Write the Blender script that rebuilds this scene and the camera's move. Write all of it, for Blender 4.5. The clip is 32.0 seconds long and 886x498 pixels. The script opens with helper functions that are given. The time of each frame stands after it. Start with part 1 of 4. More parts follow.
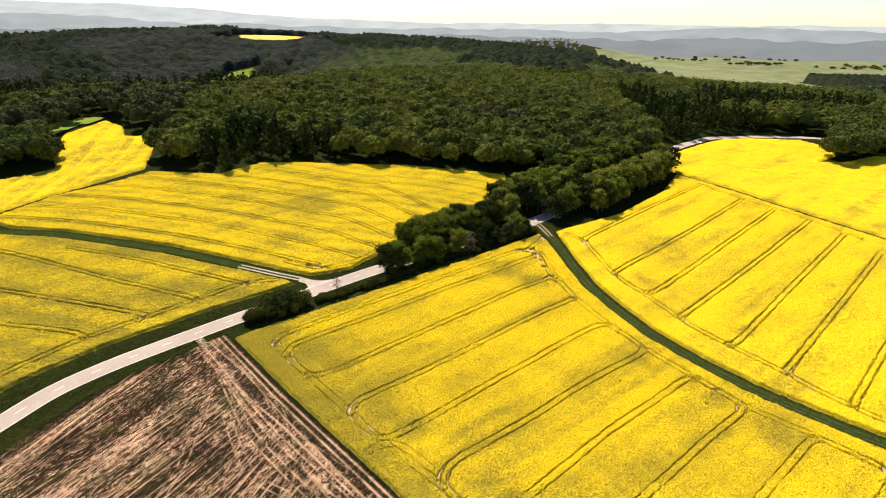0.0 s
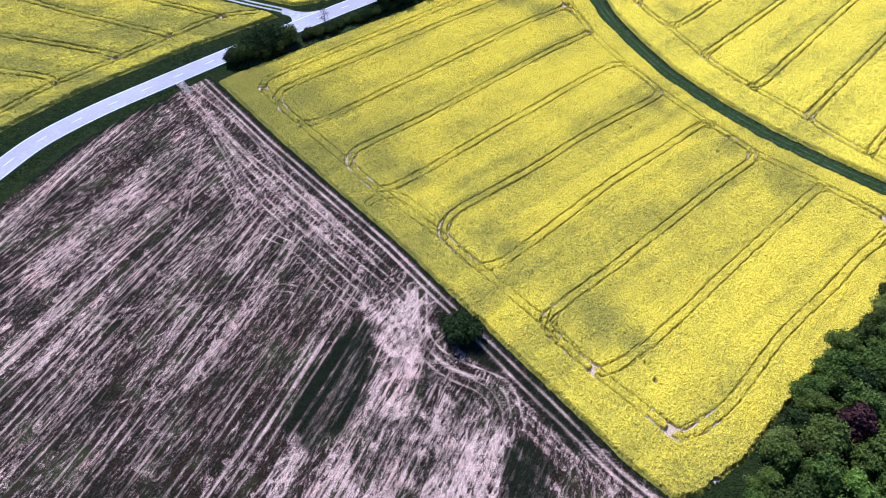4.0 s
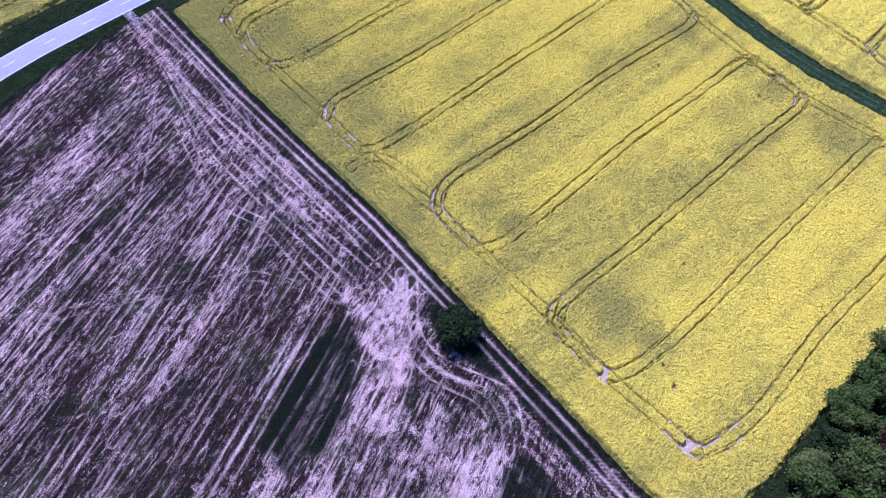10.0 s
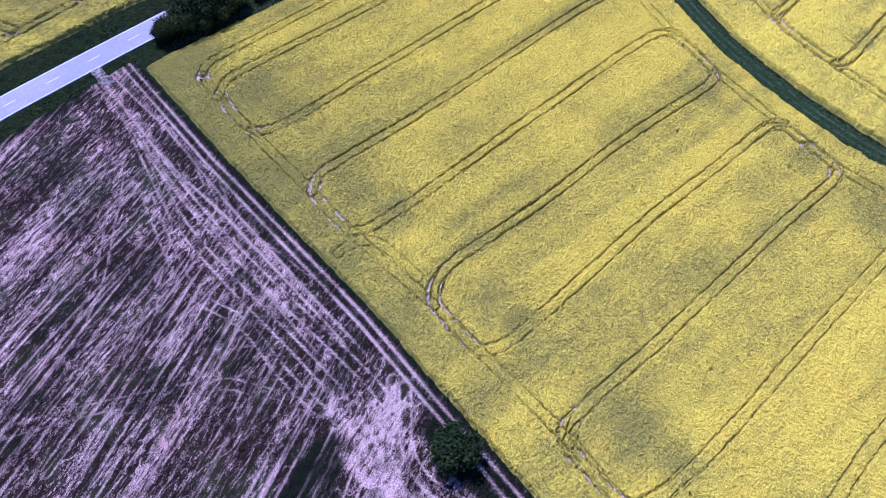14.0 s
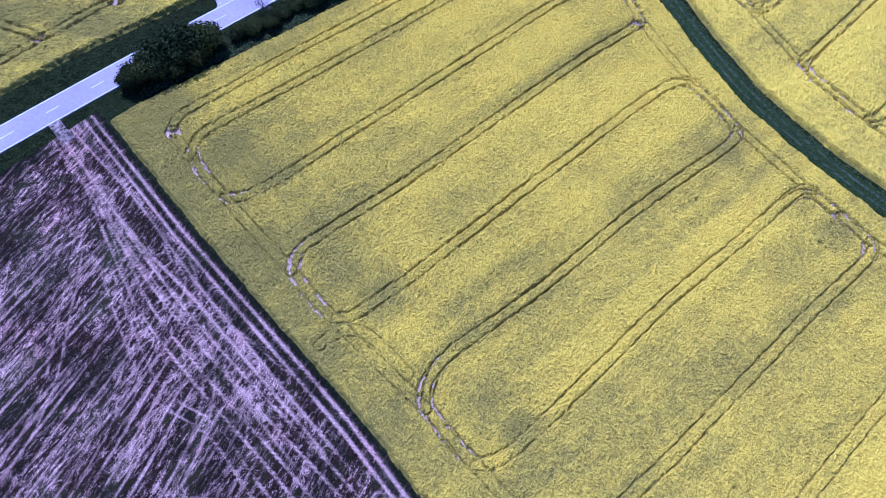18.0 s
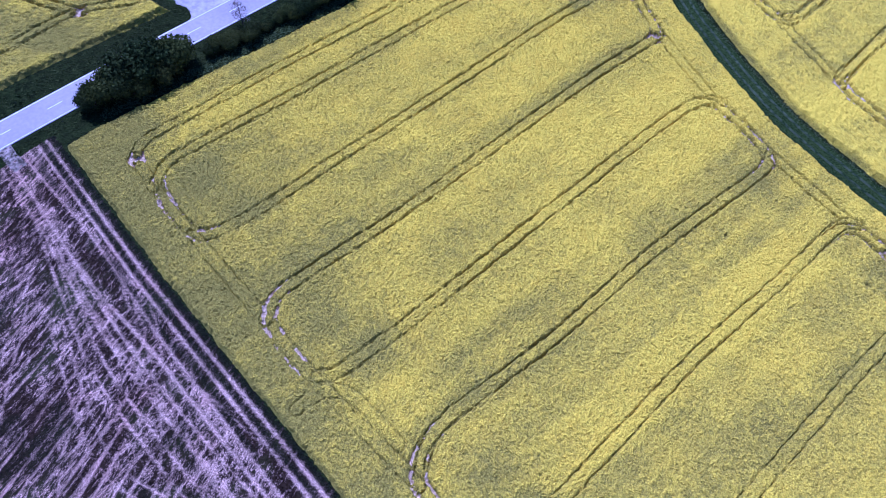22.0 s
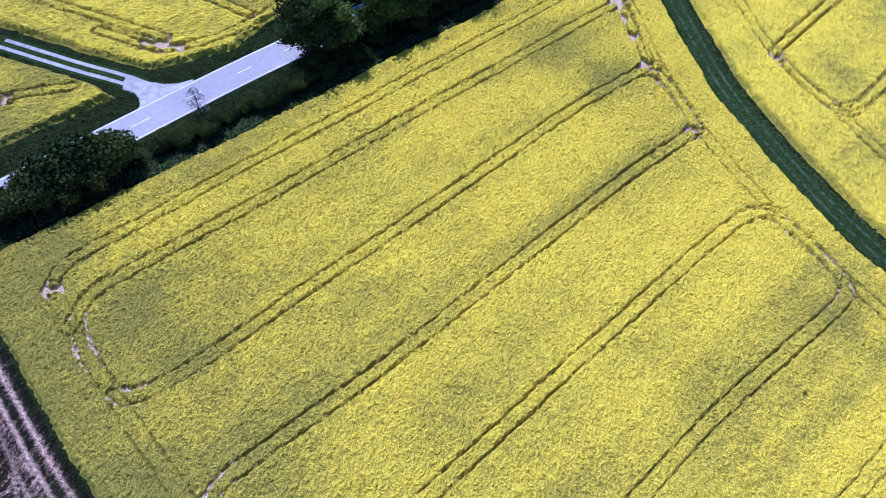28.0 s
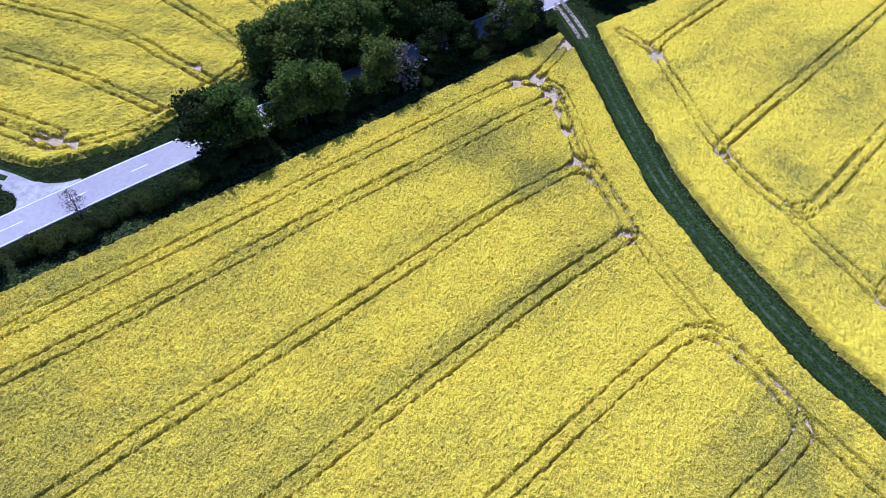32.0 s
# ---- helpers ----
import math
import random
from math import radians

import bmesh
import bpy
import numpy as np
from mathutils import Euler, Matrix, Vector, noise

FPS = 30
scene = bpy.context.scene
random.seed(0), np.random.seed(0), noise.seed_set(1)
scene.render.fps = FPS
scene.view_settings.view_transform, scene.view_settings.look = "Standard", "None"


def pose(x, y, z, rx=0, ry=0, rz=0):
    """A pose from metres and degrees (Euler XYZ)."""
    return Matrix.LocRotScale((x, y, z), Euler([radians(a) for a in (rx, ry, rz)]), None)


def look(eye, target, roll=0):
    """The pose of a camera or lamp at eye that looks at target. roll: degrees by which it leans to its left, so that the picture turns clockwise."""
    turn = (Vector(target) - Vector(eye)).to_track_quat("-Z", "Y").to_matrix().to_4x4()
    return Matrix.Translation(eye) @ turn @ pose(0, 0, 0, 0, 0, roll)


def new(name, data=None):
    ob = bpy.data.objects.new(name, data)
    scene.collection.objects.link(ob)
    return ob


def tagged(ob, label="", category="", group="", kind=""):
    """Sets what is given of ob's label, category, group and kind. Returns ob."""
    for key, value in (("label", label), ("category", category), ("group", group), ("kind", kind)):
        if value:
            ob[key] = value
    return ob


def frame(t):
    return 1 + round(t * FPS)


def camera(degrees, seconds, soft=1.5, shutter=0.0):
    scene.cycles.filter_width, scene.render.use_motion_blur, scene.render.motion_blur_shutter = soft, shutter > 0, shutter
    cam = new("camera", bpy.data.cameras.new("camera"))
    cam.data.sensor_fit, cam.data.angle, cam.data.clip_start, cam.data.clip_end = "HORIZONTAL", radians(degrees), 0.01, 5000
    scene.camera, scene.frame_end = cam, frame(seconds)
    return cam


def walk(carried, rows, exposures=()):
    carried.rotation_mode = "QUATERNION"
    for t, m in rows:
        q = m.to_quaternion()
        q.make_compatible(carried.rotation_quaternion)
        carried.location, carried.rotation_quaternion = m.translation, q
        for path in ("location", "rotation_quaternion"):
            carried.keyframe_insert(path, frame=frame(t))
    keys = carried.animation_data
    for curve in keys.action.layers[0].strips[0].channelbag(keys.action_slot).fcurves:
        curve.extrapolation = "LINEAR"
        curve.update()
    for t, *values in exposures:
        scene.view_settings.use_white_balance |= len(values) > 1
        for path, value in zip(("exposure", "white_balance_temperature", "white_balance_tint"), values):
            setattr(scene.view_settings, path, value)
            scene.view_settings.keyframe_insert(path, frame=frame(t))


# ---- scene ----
PATH = [
    (0, (6.237, -44.221, 94.907), (6.036, -42.358, 94.21), 0.2),
    (0.5, (6.331, -42.862, 95.021), (6.13, -41.026, 94.256), 0.0),
    (1, (6.248, -41.617, 95.126), (6.05, -39.824, 94.261), 0.0),
    (2, (6.147, -39.249, 94.395), (5.959, -37.57, 93.325), -0.1),
    (3, (6.005, -36.748, 94.528), (5.831, -35.211, 93.261), -0.2),
    (4, (5.69, -34.308, 94.331), (5.534, -32.931, 92.888), -0.2),
    (4.5, (5.41, -32.904, 94.248), (5.266, -31.617, 92.724), -0.2),
    (6.5, (6.306, -27.315, 92.931), (6.164, -26.216, 91.266), -1.2),
    (8, (6.234, -20.778, 92.653), (6.087, -19.678, 90.989), -1.3),
    (9.5, (5.639, -13.558, 92.823), (5.493, -12.467, 91.153), -1.5),
    (11, (5.012, -6.495, 92.677), (4.866, -5.406, 91.006), -1.4),
    (12.5, (4.263, 1.042, 92.322), (4.117, 2.131, 90.65), -1.5),
    (14, (3.768, 8.211, 91.854), (3.62, 9.306, 90.187), -1.5),
    (15.5, (2.672, 14.907, 90.394), (2.532, 16.027, 88.742), -1.0),
    (17.5, (2.346, 26.231, 92.517), (2.209, 27.28, 90.82), -1.0),
    (19, (2.093, 30.457, 90.239), (1.953, 31.507, 88.543), -1.1),
    (20.5, (1.874, 35.007, 88.11), (1.733, 36.056, 86.412), -1.2),
    (22, (1.491, 39.171, 84.995), (1.35, 40.236, 83.308), -1.1),
    (23, (1.324, 42.626, 83.809), (1.181, 43.686, 82.119), -1.1),
    (24, (0.79, 46.036, 82.46), (0.65, 47.095, 80.77), -1.0),
    (25, (0.231, 49.286, 80.651), (0.093, 50.358, 78.968), -0.8),
    (25.5, (-0.078, 51.245, 80.031), (-0.214, 52.321, 78.351), -0.6),
    (27.5, (-1.281, 59.429, 76.619), (-1.418, 60.588, 74.995), -0.3),
    (28, (-1.495, 61.492, 75.782), (-1.634, 62.682, 74.181), -0.3),
    (28.5, (-1.39, 63.635, 75.154), (-1.534, 64.85, 73.572), -0.3),
    (29, (-0.388, 65.781, 74.598), (-0.542, 67.02, 73.036), -0.5),
    (29.5, (1.001, 68.017, 74.148), (0.839, 69.277, 72.603), -0.7),
    (30, (2.758, 69.609, 73.397), (2.588, 70.896, 71.876), -0.8),
    (30.5, (4.413, 71.224, 72.811), (4.244, 72.534, 71.309), -0.7),
    (31, (6.436, 72.511, 72.221), (6.265, 73.844, 70.74), -0.7),
    (32, (11.246, 74.195, 70.985), (11.07, 75.573, 69.546), -0.7),
]
cam = camera(73.2, 32.0, soft=1.0)
EXPOSURES = [
    (0.0, 0.76, 8300, 13),
    (0.5, 0.76, 6700, 9),
    (1.0, 0.74, 5450, 10),
    (2.0, 0.76, 5050, 13),
    (3.0, 0.76, 4760, 15),
    (4.0, 0.66, 4600, 24),
    (7.0, 0.50, 4180, 52),
    (12.0, 0.38, 4270, 51),
    (19.0, 0.26, 4020, 53),
    (25.0, 0.21, 4120, 44),
    (28.0, 0.38, 4320, 31),
    (32.0, 0.42, 4460, 29),
]
walk(cam, [(t, look(eye, target, roll)) for t, eye, target, roll in PATH], EXPOSURES)

# ---- sky and sun ----
SUN = Vector((-0.53, 0.85, 0)).normalized() * math.cos(radians(58)) + Vector((0, 0, math.sin(radians(58))))
world = bpy.data.worlds.new("sky")
scene.world = world
world.use_nodes = True
wt = world.node_tree
sky = wt.nodes.new("ShaderNodeTexSky")
sky.sky_type = "NISHITA"
sky.sun_disc = False
sky.sun_elevation = radians(58)
sky.sun_rotation = math.atan2(SUN.x, SUN.y)
sky.dust_density = 0.15
sky.air_density = 1.0
sky.ozone_density = 3.0
cool = wt.nodes.new("ShaderNodeMix")
cool.data_type, cool.blend_type = "RGBA", "MULTIPLY"
cool.inputs[0].default_value = 1.0
cool.inputs[7].default_value = (0.88, 1.0, 1.26, 1)
wt.links.new(sky.outputs["Color"], cool.inputs[6])
wt.links.new(cool.outputs[2], wt.nodes["Background"].inputs["Color"])
wt.nodes["Background"].inputs["Strength"].default_value = 0.085
sun_data = bpy.data.lights.new("sun", "SUN")
sun_data.energy = 5.0
sun_data.angle = radians(0.5)
sun_data.color = (1.0, 0.95, 0.87)
sun_lamp = new("sun", sun_data)
sun_lamp.matrix_world = look(SUN * 300, (0, 0, 0))

# ---- number noise ----
def lattice(ix, iy, seed):
    n = (ix.astype(np.int64) * 374761393 + iy.astype(np.int64) * 668265263 + seed * 974634777) & 0xFFFFFFFF
    n = ((n ^ (n >> 13)) * 1274126177) & 0xFFFFFFFF
    return ((n ^ (n >> 16)) & 0xFFFF) / 65535.0


def vnoise(x, y, seed=0):
    """Smooth value noise, 0 to 1, one cell a unit."""
    ix, iy = np.floor(x), np.floor(y)
    fx, fy = x - ix, y - iy
    fx, fy = fx * fx * (3 - 2 * fx), fy * fy * (3 - 2 * fy)
    a, b = lattice(ix, iy, seed), lattice(ix + 1, iy, seed)
    c, d = lattice(ix, iy + 1, seed), lattice(ix + 1, iy + 1, seed)
    return (a * (1 - fx) + b * fx) * (1 - fy) + (c * (1 - fx) + d * fx) * fy


def smooth(a, b, v):
    k = np.clip((v - a) / (b - a), 0, 1)
    return k * k * (3 - 2 * k)


def bump(x, y, cx, cy, sx, sy):
    return np.exp(-(((x - cx) / sx) ** 2) - ((y - cy) / sy) ** 2)


# ---- the lie of the land ----
SX, SY, S0 = -0.04123, 0.09265, -0.182


def land(x, y):
    """Height of the ground: a slope that rises away, wooded hills and a valley behind it."""
    x, y = np.asarray(x, float), np.asarray(y, float)
    yy = np.where(y > 300, 300 + 150 * (1 - np.exp(-np.maximum(y - 300, 0) / 150)), y)
    yy = np.where(yy < -80, -80 - 60 * (1 - np.exp(np.minimum(yy + 80, 0) / 60)), yy)
    xx = np.sign(x) * np.where(np.abs(x) > 240, 240 + 90 * (1 - np.exp(-np.maximum(np.abs(x) - 240, 0) / 90)), np.abs(x))
    z = SX * xx + SY * yy + S0
    far = smooth(330, 620, np.hypot(x, y * 0.9))
    z = z + far * (
        30 * bump(x, y, -820, 1380, 360, 300)
        + 58 * bump(x, y, 150, 2460, 320, 190)
        - 62 * bump(x, y, -520, 640, 260, 260)
        + 12 * bump(x, y, -60, 1120, 330, 260)
        + 8 * bump(x, y, -490, 1230, 160, 140)
        + 6 * bump(x, y, -395, 858, 80, 40)
        - 16 * bump(x, y, 480, 900, 260, 320)
        - 40 * bump(x, y, 900, 1500, 600, 500)
        + 14 * (vnoise(x / 210, y / 210, 3) - 0.5)
        + 62 * (vnoise(x / 190 + 7.3, y / 240 + 3.1, 5) - 0.5) * smooth(-230, -340, x) * smooth(1220, 1000, y)
        - 46 * smooth(1300, 2200, np.hypot(x, y))
    )
    return z


def inside(x, y, poly):
    """Signed distance to a closed outline, positive within."""
    x, y = np.asarray(x, float), np.asarray(y, float)
    hit = np.zeros(x.shape, bool)
    for (x0, y0), (x1, y1) in zip(poly, poly[1:] + poly[:1]):
        cross = (y0 > y) != (y1 > y)
        if y1 != y0:
            hit ^= cross & (x < (x1 - x0) * (y - y0) / (y1 - y0) + x0)
    d = line_gap(x, y, poly + poly[:1])
    return np.where(hit, d, -d)


def line_gap(x, y, line):
    """Distance to a line of points."""
    best = np.full(np.shape(x), 1e9)
    for (x0, y0), (x1, y1) in zip(line, line[1:]):
        dx, dy = x1 - x0, y1 - y0
        k = np.clip(((x - x0) * dx + (y - y0) * dy) / (dx * dx + dy * dy + 1e-9), 0, 1)
        best = np.minimum(best, np.hypot(x - x0 - k * dx, y - y0 - k * dy))
    return best


def rounded(line, step=2.0):
    """A smooth line through the points (Catmull-Rom)."""
    p = [Vector((*a, 0)) for a in line]
    p = [2 * p[0] - p[1]] + p + [2 * p[-1] - p[-2]]
    out = []
    for a, b, c, d in zip(p, p[1:], p[2:], p[3:]):
        n = max(1, round((c - b).length / step))
        for i in range(n):
            s = i / n
            q = 0.5 * (2 * b + (c - a) * s + (2 * a - 5 * b + 4 * c - d) * s * s + (3 * b - a - 3 * c + d) * s**3)
            out.append((q.x, q.y))
    return out + [tuple(line[-1])]


def beside(line, off):
    """The line moved sideways, to its right for positive off."""
    out = []
    for i, (x, y) in enumerate(line):
        (xa, ya), (xb, yb) = line[max(i - 1, 0)], line[min(i + 1, len(line) - 1)]
        l = math.hypot(xb - xa, yb - ya) or 1
        out.append((x + off * (yb - ya) / l, y - off * (xb - xa) / l))
    return out


# ---- materials ----
def material(name, rough=0.9):
    m = bpy.data.materials.new(name)
    m.use_nodes = True
    t = m.node_tree
    b = t.nodes["Principled BSDF"]
    b.inputs["Roughness"].default_value = rough
    b.inputs["Specular IOR Level"].default_value = 0.02
    return m, t, b


def node(t, kind, **values):
    n = t.nodes.new(kind)
    for k, v in values.items():
        n.inputs[k].default_value = v
    return n


def place(t, stretch=(1, 1, 1), turn=0.0):
    """World-sized coordinates, stretched and turned."""
    g = t.nodes.new("ShaderNodeNewGeometry")
    m = node(t, "ShaderNodeMapping", Scale=stretch, Rotation=(0, 0, turn))
    m.vector_type = "TEXTURE"
    t.links.new(g.outputs["Position"], m.inputs["Vector"])
    return m.outputs["Vector"]


def grain(t, vec, scale, detail=3, lo=0.35, hi=0.65):
    n = node(t, "ShaderNodeTexNoise", Scale=scale, Detail=detail)
    t.links.new(vec, n.inputs["Vector"])
    r = node(t, "ShaderNodeMapRange")
    r.inputs["From Min"].default_value, r.inputs["From Max"].default_value = lo, hi
    t.links.new(n.outputs["Fac"], r.inputs["Value"])
    return r.outputs["Result"]


def blend(t, fac, a, b, kind="MIX"):
    n = t.nodes.new("ShaderNodeMix")
    n.data_type, n.blend_type = "RGBA", kind
    for k, v in ((0, fac), (6, a), (7, b)):
        if isinstance(v, (int, float, tuple)):
            n.inputs[k].default_value = (*v, 1) if isinstance(v, tuple) else v
        else:
            t.links.new(v, n.inputs[k])
    return n.outputs[2]


def maths(t, op, a, b=0.0):
    n = t.nodes.new("ShaderNodeMath")
    n.operation = op
    for i, v in enumerate((a, b)):
        if isinstance(v, (int, float)):
            n.inputs[i].default_value = v
        else:
            t.links.new(v, n.inputs[i])
    return n.outputs[0]


def relief(t, b, height, strength, gap):
    n = node(t, "ShaderNodeBump", Strength=strength, Distance=gap)
    t.links.new(height, n.inputs["Height"])
    t.links.new(n.outputs["Normal"], b.inputs["Normal"])


def attribute(t, name):
    a = t.nodes.new("ShaderNodeAttribute")
    a.attribute_name = name
    return a.outputs["Fac"]


def grass_material():
    m, t, b = material("grass")
    v = place(t)
    c = blend(t, grain(t, v, 0.8, 5), (0.005, 0.009, 0.002), (0.021, 0.031, 0.006))
    c = blend(t, maths(t, "MULTIPLY", grain(t, v, 0.03, 3), 0.7), c, (0.019, 0.024, 0.006))
    c = blend(t, maths(t, "MULTIPLY", grain(t, v, 3.0, 4, 0.5, 0.75), 0.22), c, (0.08, 0.09, 0.025))
    t.links.new(c, b.inputs["Base Color"])
    relief(t, b, grain(t, v, 2.5, 5), 0.8, 0.3)
    return m


def rape_material():
    """Rapeseed in bloom: flower heads on the tips, green stems in the gaps, shadow colour in the wheel ruts, bare soil
    where the cover is gone.
    """
    m, t, b = material("rapeseed")
    v = place(t)
    cover, top = attribute(t, "cover"), attribute(t, "top")
    fine = grain(t, v, 4.6, 3, 0.36, 0.64)
    tiny = grain(t, v, 9.0, 2, 0.40, 0.60)
    wide = grain(t, v, 0.07, 4, 0.32, 0.68)
    rows = grain(t, place(t, (7.0, 46, 1), -0.75), 0.9, 3, 0.3, 0.7)
    bloom = blend(t, tiny, (0.578, 0.415, 0.017), (0.835, 0.625, 0.034))
    bloom = blend(t, maths(t, "MULTIPLY", grain(t, v, 0.22, 3, 0.45, 0.7), 0.4), bloom, (0.71, 0.485, 0.022))
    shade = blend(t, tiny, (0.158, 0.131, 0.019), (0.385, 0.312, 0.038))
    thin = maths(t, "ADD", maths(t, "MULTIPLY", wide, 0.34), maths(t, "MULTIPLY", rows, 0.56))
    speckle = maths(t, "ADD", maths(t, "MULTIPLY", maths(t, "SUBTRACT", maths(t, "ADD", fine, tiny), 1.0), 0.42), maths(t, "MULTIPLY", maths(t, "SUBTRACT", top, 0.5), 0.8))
    full = maths(t, "SUBTRACT", maths(t, "ADD", maths(t, "MULTIPLY", cover, 0.92), 0.50), maths(t, "ADD", thin, maths(t, "MULTIPLY", attribute(t, "sparse_dim"), 0.80)))
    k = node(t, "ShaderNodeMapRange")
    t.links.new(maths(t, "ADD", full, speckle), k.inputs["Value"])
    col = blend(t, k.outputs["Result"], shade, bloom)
    soil = blend(t, tiny, (0.32, 0.21, 0.10), (0.74, 0.55, 0.34))
    bare = node(t, "ShaderNodeMapRange")
    bare.inputs["From Min"].default_value, bare.inputs["From Max"].default_value = 0.24, 0.10
    t.links.new(cover, bare.inputs["Value"])
    col = blend(t, bare.outputs["Result"], col, soil)
    t.links.new(col, b.inputs["Base Color"])
    relief(t, b, maths(t, "ADD", fine, tiny), 0.6, 0.16)
    return m


def stubble_material():
    """Stubble with straw, soil and weeds."""
    m, t, b = material("stubble")
    v = place(t)
    straw = attribute(t, "straw")
    weed = attribute(t, "weed")
    fine = grain(t, v, 2.6, 4, 0.3, 0.7)
    tiny = grain(t, v, 6.0, 2, 0.35, 0.65)
    def lines(stretch, turn, count, thin):
        """Long unbroken lines that wander, meet and part."""
        n = node(t, "ShaderNodeTexNoise", Scale=1.0, Detail=1.0)
        t.links.new(place(t, stretch, turn), n.inputs["Vector"])
        w = maths(t, "ABSOLUTE", maths(t, "SUBTRACT", maths(t, "FRACT", maths(t, "MULTIPLY", n.outputs["Fac"], count)), 0.5))
        r = node(t, "ShaderNodeMapRange")
        r.inputs["From Min"].default_value, r.inputs["From Max"].default_value = thin, 0.0
        t.links.new(w, r.inputs["Value"])
        return r.outputs["Result"]

    drag = grain(t, place(t, (0.7, 22.0, 1), -0.33), 1.0, 4, 0.32, 0.68)
    a = maths(t, "MULTIPLY", lines((3.2, 150.0, 1), -0.33, 9.0, 0.20), grain(t, place(t, (2, 25, 1), -0.33), 1.0, 2, 0.40, 0.62))
    d = maths(t, "MULTIPLY", lines((4.0, 170.0, 1), -0.42, 7.0, 0.14), grain(t, place(t, (4, 20, 1), -0.42), 1.0, 2, 0.45, 0.62))
    c = maths(t, "MULTIPLY", lines((4.0, 90.0, 1), 0.87, 6.0, 0.16), maths(t, "MULTIPLY", attribute(t, "head"), 0.4))
    thread = maths(t, "MAXIMUM", a, maths(t, "MAXIMUM", d, c))
    # litter lies in scraps: where the straw is thicker, more of them touch
    scraps = grain(t, place(t, (1, 3.4, 1), -0.33), 2.2, 3, 0.30, 0.70)
    bits = grain(t, place(t, (1, 2.0, 1), -0.33), 8.0, 2, 0.38, 0.62)
    lie = maths(t, "ADD", maths(t, "MULTIPLY", scraps, 0.58), maths(t, "MULTIPLY", bits, 0.42))
    load = maths(t, "ADD", maths(t, "MULTIPLY", straw, 0.72), maths(t, "MULTIPLY", thread, 0.32))
    load = maths(t, "ADD", load, maths(t, "ADD", maths(t, "MULTIPLY", drag, 0.26), 0.0))
    k = node(t, "ShaderNodeMapRange")
    k.inputs["From Min"].default_value, k.inputs["From Max"].default_value = -0.20, 0.30
    t.links.new(maths(t, "SUBTRACT", load, lie), k.inputs["Value"])
    low = blend(t, fine, (0.005, 0.0034, 0.002), (0.036, 0.022, 0.012))
    low = blend(t, grain(t, v, 0.16, 4, 0.50, 0.70), low, (0.030, 0.031, 0.010))
    high = blend(t, grain(t, v, 7.0, 2, 0.36, 0.66), (0.23, 0.140, 0.088), (0.86, 0.575, 0.385))
    high = blend(t, maths(t, "MULTIPLY", grain(t, v, 0.13, 3, 0.52, 0.66), 0.5), high, (0.60, 0.34, 0.23))
    tread = node(t, "ShaderNodeMapRange")
    tread.inputs["From Min"].default_value, tread.inputs["From Max"].default_value = -0.08, 0.52
    t.links.new(maths(t, "SUBTRACT", attribute(t, "wheel"), maths(t, "MULTIPLY", lie, 0.50)), tread.inputs["Value"])
    col = blend(t, maths(t, "MAXIMUM", k.outputs["Result"], tread.outputs["Result"]), low, high)
    green = blend(t, tiny, (0.002, 0.003, 0.0015), (0.015, 0.017, 0.007))
    col = blend(t, weed, col, green)
    t.links.new(col, b.inputs["Base Color"])
    relief(t, b, maths(t, "ADD", fine, maths(t, "MULTIPLY", lie, -1.0)), 0.8, 0.16)
    return m


def leaf_material(name, dark, light, through_light=0.25):
    m, t, b = material(name, 0.7)
    o = t.nodes.new("ShaderNodeObjectInfo")
    g = t.nodes.new("ShaderNodeNewGeometry")
    c = blend(t, g.outputs["Random Per Island"], dark, light)
    c2 = blend(t, maths(t, "MULTIPLY", o.outputs["Random"], 0.35), c, (light[0] * 1.25, light[1] * 0.9, light[2]))
    t.links.new(c2, b.inputs["Base Color"])
    tr = t.nodes.new("ShaderNodeBsdfTranslucent")
    t.links.new(c2, tr.inputs["Color"])
    mix = t.nodes.new("ShaderNodeMixShader")
    mix.inputs[0].default_value = through_light
    t.links.new(b.outputs[0], mix.inputs[1])
    t.links.new(tr.outputs[0], mix.inputs[2])
    t.links.new(mix.outputs[0], t.nodes["Material Output"].inputs["Surface"])
    return m


def plain(name, a, c, scale, rough=0.9, depth=0.0):
    m, t, b = material(name, rough)
    v = place(t)
    col = blend(t, grain(t, v, scale, 5), a, c)
    col = blend(t, maths(t, "MULTIPLY", grain(t, v, scale * 0.07, 3), 0.35), col, tuple(x * 0.7 for x in a))
    t.links.new(col, b.inputs["Base Color"])
    if depth:
        relief(t, b, grain(t, v, scale * 2, 3), 0.6, depth)
    return m


GRASS = grass_material()
RAPE = rape_material()
STUBBLE = stubble_material()
ASPHALT = plain("pale_asphalt", (0.33, 0.288, 0.258), (0.385, 0.338, 0.302), 1.6, 0.85, 0.02)
CONCRETE = plain("pale_gravel", (0.30, 0.265, 0.225), (0.45, 0.405, 0.35), 1.2, 0.95, 0.05)
PAINT = plain("road_paint", (0.66, 0.66, 0.64), (0.80, 0.80, 0.78), 3.0, 0.6)
BARK = plain("bark", (0.05, 0.038, 0.026), (0.12, 0.095, 0.07), 4.0, 0.95, 0.03)
LEAF = leaf_material("leaves", (0.038, 0.066, 0.010), (0.145, 0.195, 0.028), 0.45)
LEAF_LIGHT = leaf_material("fresh_leaves", (0.07, 0.11, 0.018), (0.21, 0.25, 0.045), 0.45)
LEAF_LIME = leaf_material("lime_leaves", (0.10, 0.16, 0.016), (0.28, 0.36, 0.045), 0.45)
# conifer needles; also leaves darkened to paint shade along the avenue
